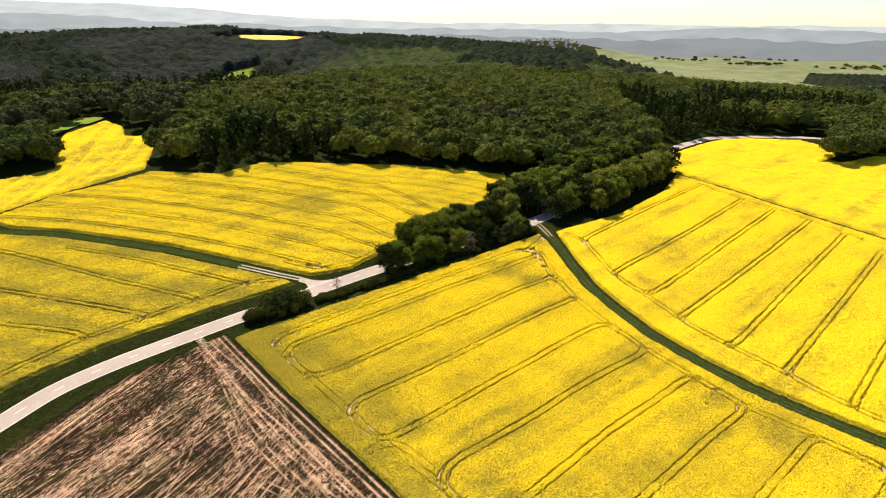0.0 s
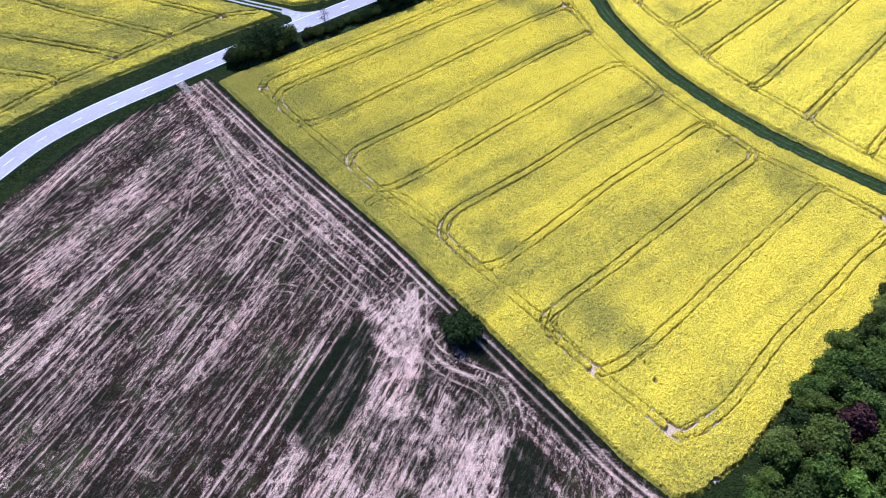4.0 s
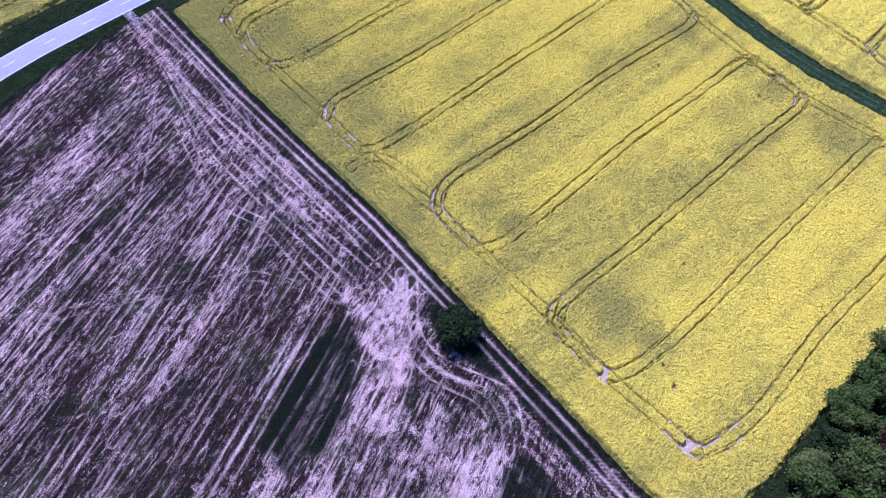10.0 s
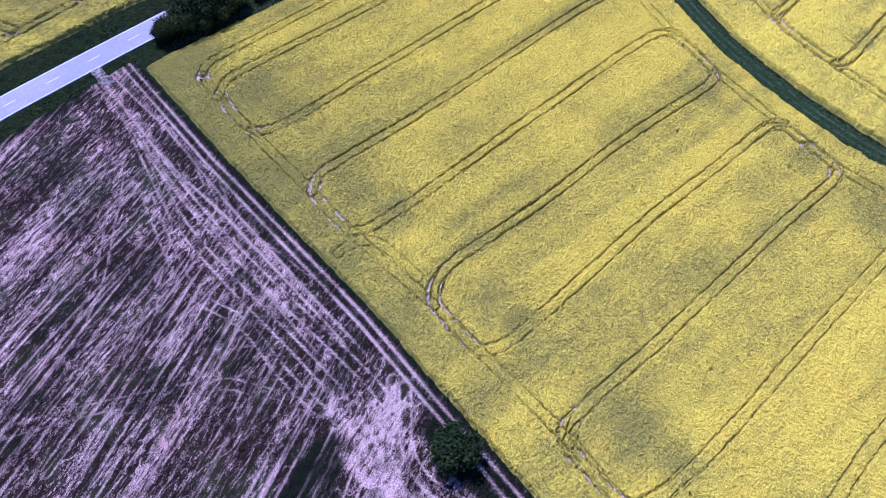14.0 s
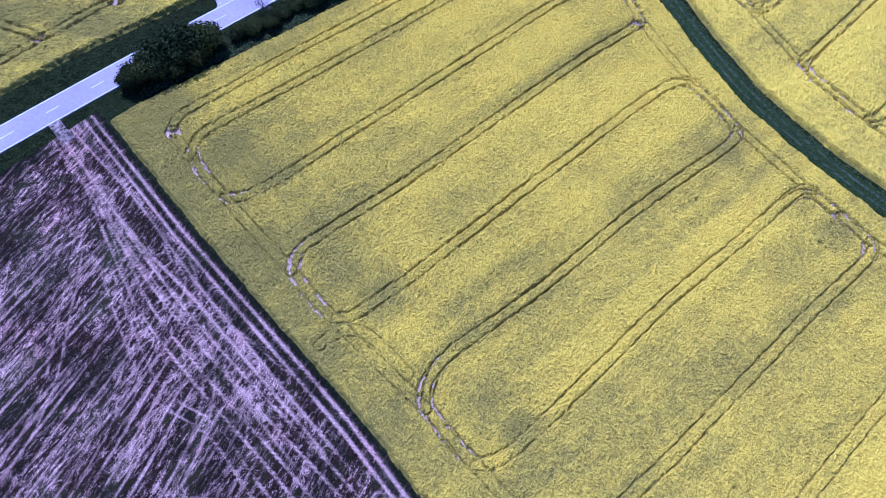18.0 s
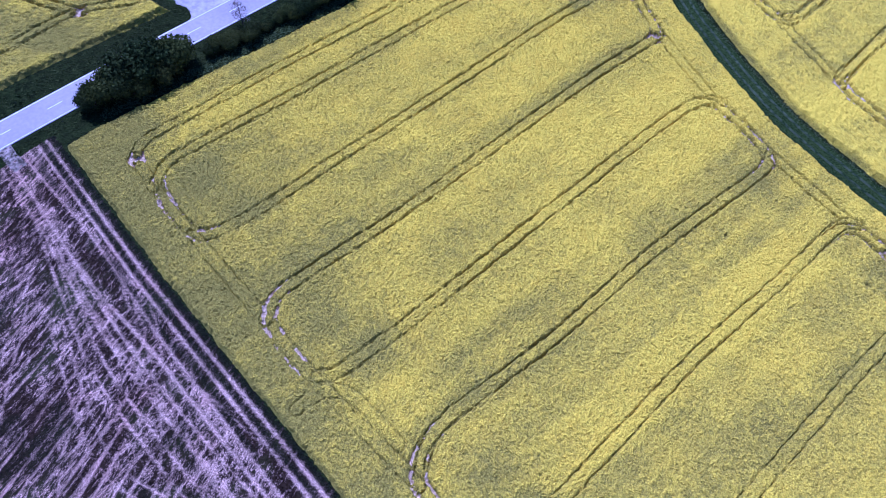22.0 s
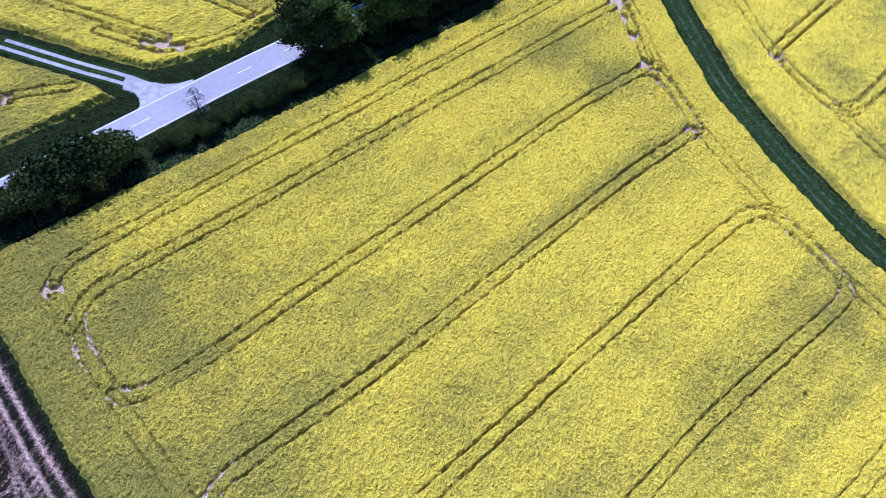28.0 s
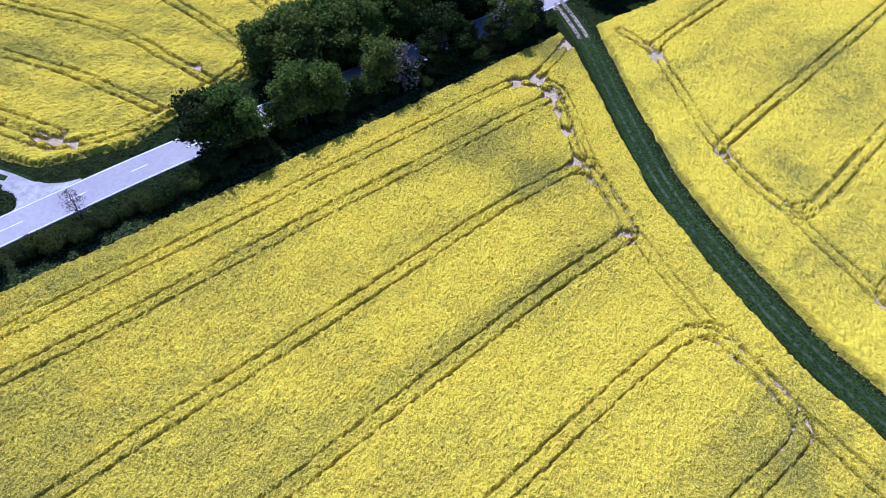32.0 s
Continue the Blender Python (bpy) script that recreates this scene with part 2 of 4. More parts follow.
LEAF_DARK = leaf_material("dark_needles_shade_leaves", (0.010, 0.018, 0.004), (0.038, 0.054, 0.012), 0.15)
LEAF_COPPER = leaf_material("copper_leaves", (0.030, 0.014, 0.012), (0.07, 0.032, 0.024), 0.2)
LEAF_BARE = leaf_material("dry_twigs", (0.09, 0.075, 0.06), (0.20, 0.17, 0.14), 0.1)
LEAF_SHRUB = leaf_material("shrub_leaves", (0.020, 0.031, 0.006), (0.078, 0.096, 0.018), 0.3)


# ---- mesh building ----
def sheet_mesh(name, verts, faces, mat, shade=False, fields=None):
    me = bpy.data.meshes.new(name)
    verts, faces = np.asarray(verts, np.float32), np.asarray(faces, np.int32)
    k = faces.shape[1]
    me.vertices.add(len(verts))
    me.vertices.foreach_set("co", verts.ravel())
    me.loops.add(faces.size)
    me.loops.foreach_set("vertex_index", faces.ravel())
    me.polygons.add(len(faces))
    me.polygons.foreach_set("loop_start", np.arange(0, faces.size, k, dtype=np.int32))
    me.polygons.foreach_set("use_smooth", np.full(len(faces), shade))
    for key, values in (fields or {}).items():
        a = me.attributes.new(key, "FLOAT", "POINT")
        a.data.foreach_set("value", np.asarray(values, np.float32))
    me.update(calc_edges=True)
    me.materials.append(mat)
    return me


def part(name, me, parent, label=""):
    ob = new(name, me)
    ob.parent = parent
    if label:
        tagged(ob, label)
    return ob


def grid(xs, ys):
    X, Y = np.meshgrid(xs, ys)
    n, m = len(xs), len(ys)
    i = (np.arange(m - 1)[:, None] * n + np.arange(n - 1)[None]).ravel()
    return X.ravel(), Y.ravel(), np.stack([i, i + 1, i + n + 1, i + n], 1)


def ribbon(name, line, half, lift, mat, thick=0.08, steps=6, crown=0.0):
    """A strip along a line with a small camber and upright edges."""
    verts, faces = [], []
    offs = [-half] + [half * (2 * i / steps - 1) for i in range(steps + 1)] + [half]
    k = len(offs)
    for i, (x, y) in enumerate(line):
        (xa, ya), (xb, yb) = line[max(i - 1, 0)], line[min(i + 1, len(line) - 1)]
        l = math.hypot(xb - xa, yb - ya) or 1
        nx, ny = (yb - ya) / l, -(xb - xa) / l
        for j, o in enumerate(offs):
            px, py = x + nx * o, y + ny * o
            z = float(land(px, py)) + lift + crown * (1 - (o / half) ** 2)
            if j in (0, k - 1):
                z -= thick
            verts.append((px, py, z))
        if i:
            a = (i - 1) * k
            faces += [(a + j, a + k + j, a + k + j + 1, a + j + 1) for j in range(k - 1)]
    return sheet_mesh(name, verts, [f[::-1] for f in faces], mat)


# ---- ground ----
def build_ground():
    s = np.linspace(-1, 1, 241)
    xs = np.sinh(s * 4.3) / math.sinh(4.3) * 4700
    ys = 60 + np.sinh(s * 4.3) / math.sinh(4.3) * 4700
    x, y, f = grid(xs, ys)
    z = land(x, y)
    me = sheet_mesh("ground", np.stack([x, y, z], 1), f, GRASS, True)
    tagged(new("ground", me), "rolling grassy farmland ground under fields and woods", "ground", kind="structure")


build_ground()

# ---- roads and tracks ----
ROAD = rounded([(-150, -75), (-127, -10), (-113, 38), (-106.8, 57.2), (-102.3, 70.1), (-94.7, 81.9), (-85.0, 93.6), (-70.2, 110.6), (-55.5, 127.0), (-38.2, 145.4), (-10, 172.5), (21, 203), (45, 238), (69.5, 272.5), (101.3, 323.6), (125.2, 352), (145.4, 369), (204, 384), (290, 380)])
GTRACK = rounded([(19.5, 199.5), (22.3, 193.1), (26.4, 181.5), (30.7, 165.3), (36, 147.3), (42.7, 133.8), (50.8, 120.7), (61.1, 108.8), (71.7, 98.7), (83.1, 90.6), (98.8, 80.5), (125, 66), (160, 50)])
LTRACK = rounded([(-54.5, 131.5), (-60, 134.6), (-71.7, 137.2), (-89.8, 141.6), (-113.5, 147.2), (-136.7, 150.3), (-160.8, 152.6), (-185, 151), (-240, 146)])


def build_road():
    road = new("road", ribbon("road", ROAD, 2.95, 0.10, ASPHALT, 0.14, 6, 0.05))
    tagged(road, "pale asphalt country road with white edge lines", "road", kind="structure")
    for off in (-2.72, 2.72):
        part("edge_line", ribbon("edge_line", beside(ROAD, off), 0.075, 0.122, PAINT, 0.01, 1), road, "thin white painted edge line")
    fine = rounded(ROAD, 0.5)
    run, dash = 0.0, []
    for (a, b) in zip(fine, fine[1:]):
        run += math.hypot(b[0] - a[0], b[1] - a[1])
        if run % 9.0 < 3.2:
            dash.append(a)
        else:
            if len(dash) > 2:
                part("centre_dash", ribbon("centre_dash", dash, 0.07, 0.158, PAINT, 0.01, 1), road)
            dash = []


build_road()


# ---- fields ----
def field(name, label, poly, step, ruts=(), scars=(), thin=(), seed=1, height=0.95, turn=0.78, gauge=0.92, dull=(), holes=(), bloom=0.0, turns=(), rut_width=0.0, follow=(), faded=0.0):
    """Rapeseed canopy as a height sheet: ragged edges, wheel ruts pressed into it, trampled scars with bare soil.
    scars, thin: (x, y, radius)."""
    c, s = math.cos(turn), math.sin(turn)
    px = np.array([x * c + y * s for x, y in poly])
    py = np.array([-x * s + y * c for x, y in poly])
    u, v, f = grid(np.arange(px.min() - 1, px.max() + 1, step), np.arange(py.min() - 1, py.max() + 1, step))
    x, y = u * c - v * s, u * s + v * c
    jig = step * 0.35
    x, y = x + jig * (vnoise(u / step * 0.9, v / step * 0.9, 11) - 0.5), y + jig * (vnoise(u / step * 0.9, v / step * 0.9, 12) - 0.5)
    d = inside(x, y, poly)
    keep = d > -step * 1.5
    f = f[keep[f].all(1)]
    used = np.unique(f)
    back = np.full(len(x), -1)
    back[used] = np.arange(len(used))
    x, y, d, f = x[used], y[used], d[used], back[f]
    ragged = d + 0.5 * (vnoise(x * 0.5, y * 0.5, seed) - 0.5) + 0.3 * (vnoise(x * 3, y * 3, seed + 1) - 0.5)
    edge = smooth(-0.1, 0.55 + step * 0.5, ragged)
    rut = np.zeros(len(x))
    gone = np.zeros(len(x))
    track = np.full(len(x), 99.0)
    for line, depth, *bare in list(ruts) + [(line, 0.85, True) for line in turns]:
        a = np.array(line)
        near = (x > a[:, 0].min() - 4) & (x < a[:, 0].max() + 4) & (y > a[:, 1].min() - 4) & (y < a[:, 1].max() + 4)
        i = np.nonzero(near)[0]
        g = line_gap(x[i], y[i], rounded(line, 1.5))
        g = g + 0.22 * (vnoise(x[i] * 0.8, y[i] * 0.8, seed + 20) - 0.5) + 0.16 * (vnoise(x[i] * 2.6, y[i] * 2.6, seed + 21) - 0.5)
        worn = 0.40 + 0.60 * smooth(0.15, 0.8, 0.40 * vnoise(x[i] / 6, y[i] / 6, seed + 5) + 0.60 * vnoise(x[i] * 1.7, y[i] * 1.7, seed + 6))
        w = rut_width or max(0.145, step * 0.6)
        k = np.exp(-(((g - gauge) / w) ** 2)) * depth * worn
        if bare:
            k = k * smooth(0.8, 3.5, np.minimum(np.hypot(x[i] - a[0, 0], y[i] - a[0, 1]), np.hypot(x[i] - a[-1, 0], y[i] - a[-1, 1])))
        track[i] = np.minimum(track[i], g)
        if bare:
            patch = 0.5 * vnoise(x[i] * 0.9, y[i] * 0.9, seed + 15) + 0.5 * vnoise(x[i] * 2.4, y[i] * 2.4, seed + 16)
            mid = a[len(a) // 2 - 1 : len(a) // 2 + 1].mean(0)
            local = np.exp(-((np.hypot(x[i] - mid[0], y[i] - mid[1]) / 7.5) ** 4))
            gone[i] = np.maximum(gone[i], local * np.exp(-(((g - gauge) / 0.32) ** 2)) * smooth(0.44, 0.62, patch))
        rut[i] = np.maximum(rut[i], np.clip(k * (1.0 if step < 0.3 else 1.35), 0, 1))
    for sx, sy, r in scars:
        k = 1.0 * np.exp(-((np.hypot(x - sx, y - sy) / (r * 1.3)) ** 2)) * np.exp(-(((track - gauge) / 0.45) ** 2))
        k = k + 0.95 * np.exp(-((np.hypot(x - sx, y - sy) / (r * 0.46)) ** 2))
        k = k - 0.75 * (0.5 * vnoise(x * 0.9, y * 0.9, seed + 7) + 0.5 * vnoise(x * 2.3, y * 2.3, seed + 8))
        gone = np.maximum(gone, smooth(0.05, 0.30, k))
    sparse_dim = np.zeros(len(x))
    for sx, sy, r in thin:
        sparse_dim = np.maximum(sparse_dim, np.exp(-((np.hypot(x - sx, y - sy) / r) ** 2)))
    uu, vv = x * c + y * s, -x * s + y * c
    bands = 0.65 * vnoise(vv / 5.5, uu / 90, seed + 17) + 0.35 * vnoise(vv / 2.2, uu / 45, seed + 18)
    if follow:
        lane = line_gap(x, y, list(follow)) / 8.6 + 0.35 * vnoise(x / 60, y / 60, seed + 19)
        bands = 0.5 * bands + 0.5 * (0.5 + 0.42 * np.sin(2 * math.pi * lane))
    sparse_dim = np.maximum(0.72 * sparse_dim, 0.34 * smooth(0.42, 0.74, bands))
    if dull:
        side = line_gap(x, y, list(dull)) + 5 * (vnoise(x / 5, y / 5, seed + 13) - 0.5)
        sparse_dim = np.maximum(sparse_dim, 0.66 * smooth(15, 3, side) * (0.42 + 0.58 * smooth(35, 62, y)))
        # northwest gradient: olive crop, plus backlit darkening painted in as thinner bloom
        sparse_dim = np.clip(sparse_dim + 0.30 * smooth(62, 12, side) * smooth(50, 85, y) + 0.12 * smooth(70, 40, y), 0, 1)
    pits = np.zeros(len(x))
    for sx, sy, r in holes:
        pits = np.maximum(pits, smooth(1.3, 0.7, np.hypot(x - sx, y - sy) / r + 0.8 * (vnoise(x * 2, y * 2, seed + 14) - 0.5)))
    n = np.arange(len(x))
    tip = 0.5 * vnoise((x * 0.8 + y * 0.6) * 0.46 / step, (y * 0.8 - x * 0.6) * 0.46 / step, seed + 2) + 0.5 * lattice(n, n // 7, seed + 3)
    lumps = (0.46 if step < 0.3 else 0.50 if step < 0.46 else 0.3) * (tip - 0.5) + 0.16 * (vnoise(x * 0.7, y * 0.7, seed + 22) - 0.5) + 0.3 * (vnoise(x / 9, y / 9, seed + 4) - 0.5)
    h = edge * (height + lumps - 0.35 * sparse_dim) * (1 - np.maximum(np.maximum(0.86 * rut, 0.92 * gone), 0.5 * pits)) + 0.05
    z = land(x, y) + np.where(ragged < -0.1, -0.1, h)
    cover = np.clip(edge * (0.80 + bloom + 0.2 * vnoise(x * 0.6, y * 0.6, seed + 9) - 0.35 * sparse_dim), 0.36, 1)
    # lower cover in ruts brings the dark colour that paints their shadow
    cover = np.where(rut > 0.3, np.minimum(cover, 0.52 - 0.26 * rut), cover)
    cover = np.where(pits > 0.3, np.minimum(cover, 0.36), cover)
    cover = np.clip(cover - gone, 0, 1)
    me = sheet_mesh(name, np.stack([x, y, z], 1), f, RAPE, step > 0.44, {"cover": cover, "sparse_dim": np.clip(sparse_dim + faded, 0, 1), "top": tip})
    return tagged(new(name, me), label, "crop field", "rapeseed fields", "stuff")


MAIN_OUT = [(-68.4, 98.4), (-47, 79.4), (-28.6, 64), (-13.4, 51.4), (0.3, 38.8), (21.4, 19.6), (30.5, 11.2), (37.5, 6.2), (42, 7.4), (49.8, 13.4), (64.6, 30.4), (83.6, 48.4), (97, 60.6), (116, 68), (97, 78.6), (81.3, 88.6), (69.8, 96.8), (58.9, 107.1), (48.4, 119.4), (40.3, 132.7), (33.5, 146.6), (28, 164.8), (23.4, 181), (20.4, 186.5), (10, 176.4), (0.8, 167), (-8.5, 157.4), (-23.3, 142.8), (-37.2, 129), (-51.5, 115.4), (-64.4, 103.4)]
MAIN_RUTS = [
    ([(-56.4, 97.5), (-50.8, 91.7), (-43, 84.9), (-28.3, 72.6), (-20, 65.5), (-4.2, 53.8), (3.7, 47), (18, 34.9), (26.2, 26.8), (39.6, 16.4)], 0.85),
    ([(-21.5, 61.2), (-18.8, 63.8), (-15.6, 64.2), (-12.4, 62.4), (-7.4, 58.4)], 0.7),
    ([(12.9, 169.4), (20, 168), (24.6, 151.6), (30.2, 137.1), (39.1, 122), (47.4, 111.5), (58, 100), (67.6, 90.4), (81.5, 81), (93.1, 71.8), (106, 64)], 0.85),
    ([(-56.2, 96.8), (-55.6, 101.4), (-47.6, 109.4), (-35.5, 121.8), (-21.8, 135.4), (2.7, 160.2), (12.4, 169.5)], 0.8),
    ([(-51.5, 92.2), (-50.6, 97.6), (-45, 103.2), (-33.6, 114.2), (-19, 129), (-5.4, 142.4), (12.4, 160), (19, 166)], 0.85),
    ([(-43, 84.8), (-39.6, 85.6), (-33, 91.5), (-22.4, 103), (-8.4, 117.6), (10.8, 138.4), (21.6, 148.4), (24.8, 150.4)], 0.95),
    ([(-28.6, 73), (-27.8, 76.6), (-25.2, 79.8), (-12.2, 92.5), (2.9, 108.8), (20.5, 127.6), (29.8, 136.2)], 1.0),
    ([(-19.6, 66), (-15.6, 67.8), (-2.8, 81), (11.8, 96.8), (29.1, 115), (36.6, 121.6), (40.2, 121.8)], 0.85),
    ([(-4.2, 53.8), (-3.6, 58.6), (-0.9, 63), (12.3, 75.3), (27.5, 91.4), (45.2, 107.8), (47.3, 111.5)], 1.0),
    ([(4, 46.6), (9.5, 49.9), (20.4, 61.8), (32.2, 75), (45, 87.6), (56.2, 99), (59, 99.6)], 0.85),
    ([(18.2, 34.6), (20.4, 40), (31.2, 50.8), (43.3, 63.6), (56, 77), (66.6, 87.4), (67.7, 90.6)], 0.85),
    ([(26.6, 26.4), (32.8, 29.9), (43, 40.2), (53.2, 51.5), (68, 67.4), (80.6, 80.6)], 0.8),
    ([(15.8, 170.6), (18.2, 175.4), (21.8, 183)], 0.8),
    ([(39.8, 16.6), (48.8, 22.8), (61.8, 38.4), (74, 50.6), (86, 63), (97, 70)], 0.95),
]
MAIN_TURNS = [
    [(-45, 103.2), (-50, 98), (-51.4, 94.6), (-49.2, 90.6), (-44.4, 86.2), (-41.2, 84.8), (-37.6, 87.2), (-33, 91.5)],
    [(-21, 84), (-25.2, 79.8), (-28, 76.4), (-28.2, 73.4), (-25.6, 70.2), (-21.8, 66.8), (-19, 65.8), (-15.8, 67.8), (-9, 74.6)],
    [(5, 68.4), (-0.9, 63), (-4, 58.6), (-4.4, 55), (-1.8, 51.6), (2.2, 48), (5, 47), (8.6, 49.2), (14, 54.8)],
    [(25, 44.6), (20.6, 40), (17.8, 37.2), (17.4, 34.8), (20, 32), (24.4, 28), (27.4, 26.8), (31, 28.8), (37, 34.2)],
    [(56, 30.6), (48.8, 22.8), (42.6, 17.6), (39.4, 16.8), (36, 19.4), (33.4, 21.6)],
    [(10.8, 138.4), (19, 146.2), (23.2, 148.6), (26, 146.6), (28.8, 140.6), (29.4, 137), (26.6, 133.4), (20.5, 127.6)],
    [(29.1, 115), (34.6, 120.2), (38.4, 121.4), (42, 118.6), (46, 113.2), (46.8, 110.2), (45.2, 107.8), (38, 101)],
    [(45, 87.6), (53.4, 96), (57.4, 98.8), (60.8, 97.4), (65.6, 92.6), (67, 90), (65.8, 86.8), (60, 81)],
    [(72, 71.6), (78.6, 78.6), (81.6, 80), (85.6, 78), (91.6, 73.2), (92.6, 70), (90, 66.8), (84, 61)],
    [(15, 169.8), (19.2, 167.4), (21.2, 159), (24, 150), (29.6, 138)],
]
MAIN_SCARS = [(-56.3, 97.2, 1.6), (26, 27, 1.4), (38.6, 17.4, 1.8), (35.2, 29.5, 0.8), (36.8, 25.9, 1.1), (45, 9.5, 1.8), (62.6, 95.4, 1.2), (92.2, 72.2, 1.8), (29.6, 136.4, 1.7), (12.6, 168.8, 2.9), (16.2, 170.4, 3.8), (18.8, 167, 3.2), (20, 162, 1.8), (21.2, 157.4, 2.0), (22.8, 150.4, 2.2), (24.8, 146.8, 1.2), (21.6, 182.6, 2.4)]
MAIN_THIN = [(-44, 94, 7), (-36, 90, 5), (-20, 74, 6), (-14, 70, 5), (4, 57, 6), (10, 52, 4), (27, 38, 6), (34, 34, 4), (44, 105, 5), (62, 92, 6), (8, 152, 7), (16, 146, 6), (20, 180, 5), (-60, 103, 7), (74, 82, 8)]
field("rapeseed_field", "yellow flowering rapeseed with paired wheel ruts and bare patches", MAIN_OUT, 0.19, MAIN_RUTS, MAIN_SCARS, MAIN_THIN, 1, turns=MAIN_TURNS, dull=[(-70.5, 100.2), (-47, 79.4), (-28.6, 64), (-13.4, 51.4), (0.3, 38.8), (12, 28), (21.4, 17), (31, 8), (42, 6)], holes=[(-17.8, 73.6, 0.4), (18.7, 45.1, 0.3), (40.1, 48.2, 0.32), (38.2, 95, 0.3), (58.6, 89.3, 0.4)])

RIGHT_OUT = [(27.6, 191), (29.6, 181.6), (33.6, 166), (38.8, 148.6), (45.4, 135.2), (53, 122.6), (63.4, 110.6), (74, 100.8), (85, 92.8), (100.5, 82.8), (127, 68.5), (150, 58), (185, 100), (205, 160), (165, 206), (142, 229.5), (118, 257), (96, 278.5), (82.5, 249), (56, 214.5)]
RIGHT_RUTS = [
    ([(32, 188.5), (38.1, 181.3), (42, 168), (46.2, 155.2), (53.2, 144), (62.4, 129), (72.5, 117.3), (84.8, 105), (95.6, 93.5), (110, 84)], 0.9),
    ([(38.1, 182), (41.6, 189), (70, 223), (104.2, 263)], 0.9),
    ([(46.2, 155.2), (48.4, 160.4), (80, 197), (118.6, 244.5)], 1.0),
    ([(53.2, 144.2), (59.3, 147.4), (90, 185), (128.3, 232.5)], 0.9),
    ([(62.4, 129), (66, 134.6), (100, 174.5), (140.4, 223.3)], 1.0),
    ([(72.5, 117.2), (76.8, 120.4), (110, 162), (147.9, 208.9)], 1.0),
    ([(84.8, 105), (88.5, 111), (120, 150), (153.2, 191.6)], 1.0),
    ([(96, 93.5), (101.5, 101), (130, 136), (165, 178)], 1.0),
    ([(104.2, 263), (118.6, 246), (140.4, 223.4), (153, 206)], 0.8),
]
RIGHT_TURNS = [
    [(70, 185.2), (56, 169.2), (48.6, 160.6), (46, 156.8), (47.2, 152.6), (50.4, 147.6), (53.6, 144.8), (57, 145.8), (61, 149.6), (70, 160.6)],
    [(80, 151), (70, 139.4), (65, 133.6), (62.2, 130.4), (63.4, 127), (68, 121.6), (72.4, 117.8), (75.8, 119.4), (80, 124.4), (90, 137)],
    [(104, 130.4), (94, 118), (88.5, 111.2), (85, 107), (86, 103.4), (90.6, 98.4), (95.6, 94.4), (99, 97.8), (104, 104), (112, 114)],
]
RIGHT_SCARS = [(38.2, 181.5, 3.6), (36.6, 184.6, 1.4), (46, 155.6, 1.4), (62.2, 129.2, 1.4), (84.6, 105.2, 1.4)]
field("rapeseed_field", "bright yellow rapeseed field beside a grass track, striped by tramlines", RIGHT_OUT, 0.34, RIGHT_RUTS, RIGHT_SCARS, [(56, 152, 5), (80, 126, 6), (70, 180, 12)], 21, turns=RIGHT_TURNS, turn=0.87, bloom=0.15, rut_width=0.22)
FAR_RIGHT_OUT = [(93.5, 284), (119, 261.5), (143, 234), (168, 208), (208, 165), (260, 190), (300, 290), (262, 338), (228, 342), (200, 322), (186, 320), (206, 340), (207, 357), (198, 374), (172, 372), (147, 364.5), (128, 347), (105.5, 321)]
field("rapeseed_field", "yellow rapeseed on the crest below dark woods", FAR_RIGHT_OUT, 1.2, [], [], [(95, 288, 5)], 31, bloom=0.15)
LEFT_OUT = [(-62.2, 131.0), (-66.8, 133.4), (-73, 135), (-91, 138.6), (-114, 144), (-137, 147), (-161, 149.4), (-185, 148), (-230, 143), (-225, 70), (-168, 30), (-128, 30), (-118.5, 57), (-112, 73.5), (-104, 86), (-94.5, 97.5), (-80, 113.5)]
LEFT_RUTS = [
    ([(-125, 60), (-116, 78.3), (-108.5, 91), (-98.4, 103), (-88.8, 115.3), (-78.4, 127.4), (-68.6, 132)], 0.8),
    ([(-108.8, 91), (-114, 93), (-136, 93.7), (-170, 92)], 0.95),
    ([(-98.6, 103.6), (-104, 105.6), (-149.8, 110.6), (-190, 112)], 0.95),
    ([(-89, 115.6), (-95, 117.6), (-120, 122.8), (-169, 134.7), (-210, 138)], 0.95),
    ([(-77, 127.4), (-84, 128.8), (-118.6, 137.1), (-150, 142)], 0.9),
]
field("rapeseed_field", "yellow rapeseed between the road verge and a farm track", LEFT_OUT, 0.32, LEFT_RUTS, [(-78, 127.6, 2.2), (-89, 115.4, 1.6), (-98.4, 103.6, 1.4), (-108.4, 91, 1.4)], [(-100, 118, 8)], 41, turn=-0.12, bloom=-0.16, rut_width=0.22, faded=0.44)
UPPER_OUT = [(-46.5, 144.8), (-58.5, 137.8), (-72, 140.6), (-90, 145), (-114, 150.6), (-137, 153.6), (-161, 156), (-183, 154.6), (-197, 160), (-189, 187), (-176, 207), (-167, 226), (-134, 229), (-121, 250), (-100, 255), (-80, 257), (-46, 262), (6, 257.5), (8, 226), (-2, 204), (-19, 184), (-35, 164), (-43.5, 151.5)]
LANE = [(-50, 139), (-60, 134.6), (-71.7, 137.2), (-89.8, 141.6), (-113.5, 147.2), (-136.7, 150.3), (-160.8, 152.6), (-185, 151), (-205, 149)]
UPPER_RUTS = [
    ([(-36, 167), (-42.6, 155), (-48, 148), (-54, 143.8), (-59, 142.4), (-70, 145)], 0.85),
    ([(-58.6, 145), (-70, 148), (-89, 152.6), (-113, 158), (-136, 161.2), (-160, 163.6), (-192, 163)], 0.9),
] + [([(-46 + 6 * k, 153 + 8.4 * k)] + beside(LANE, 24 + 13.5 * k)[2:], 0.9) for k in range(6)]
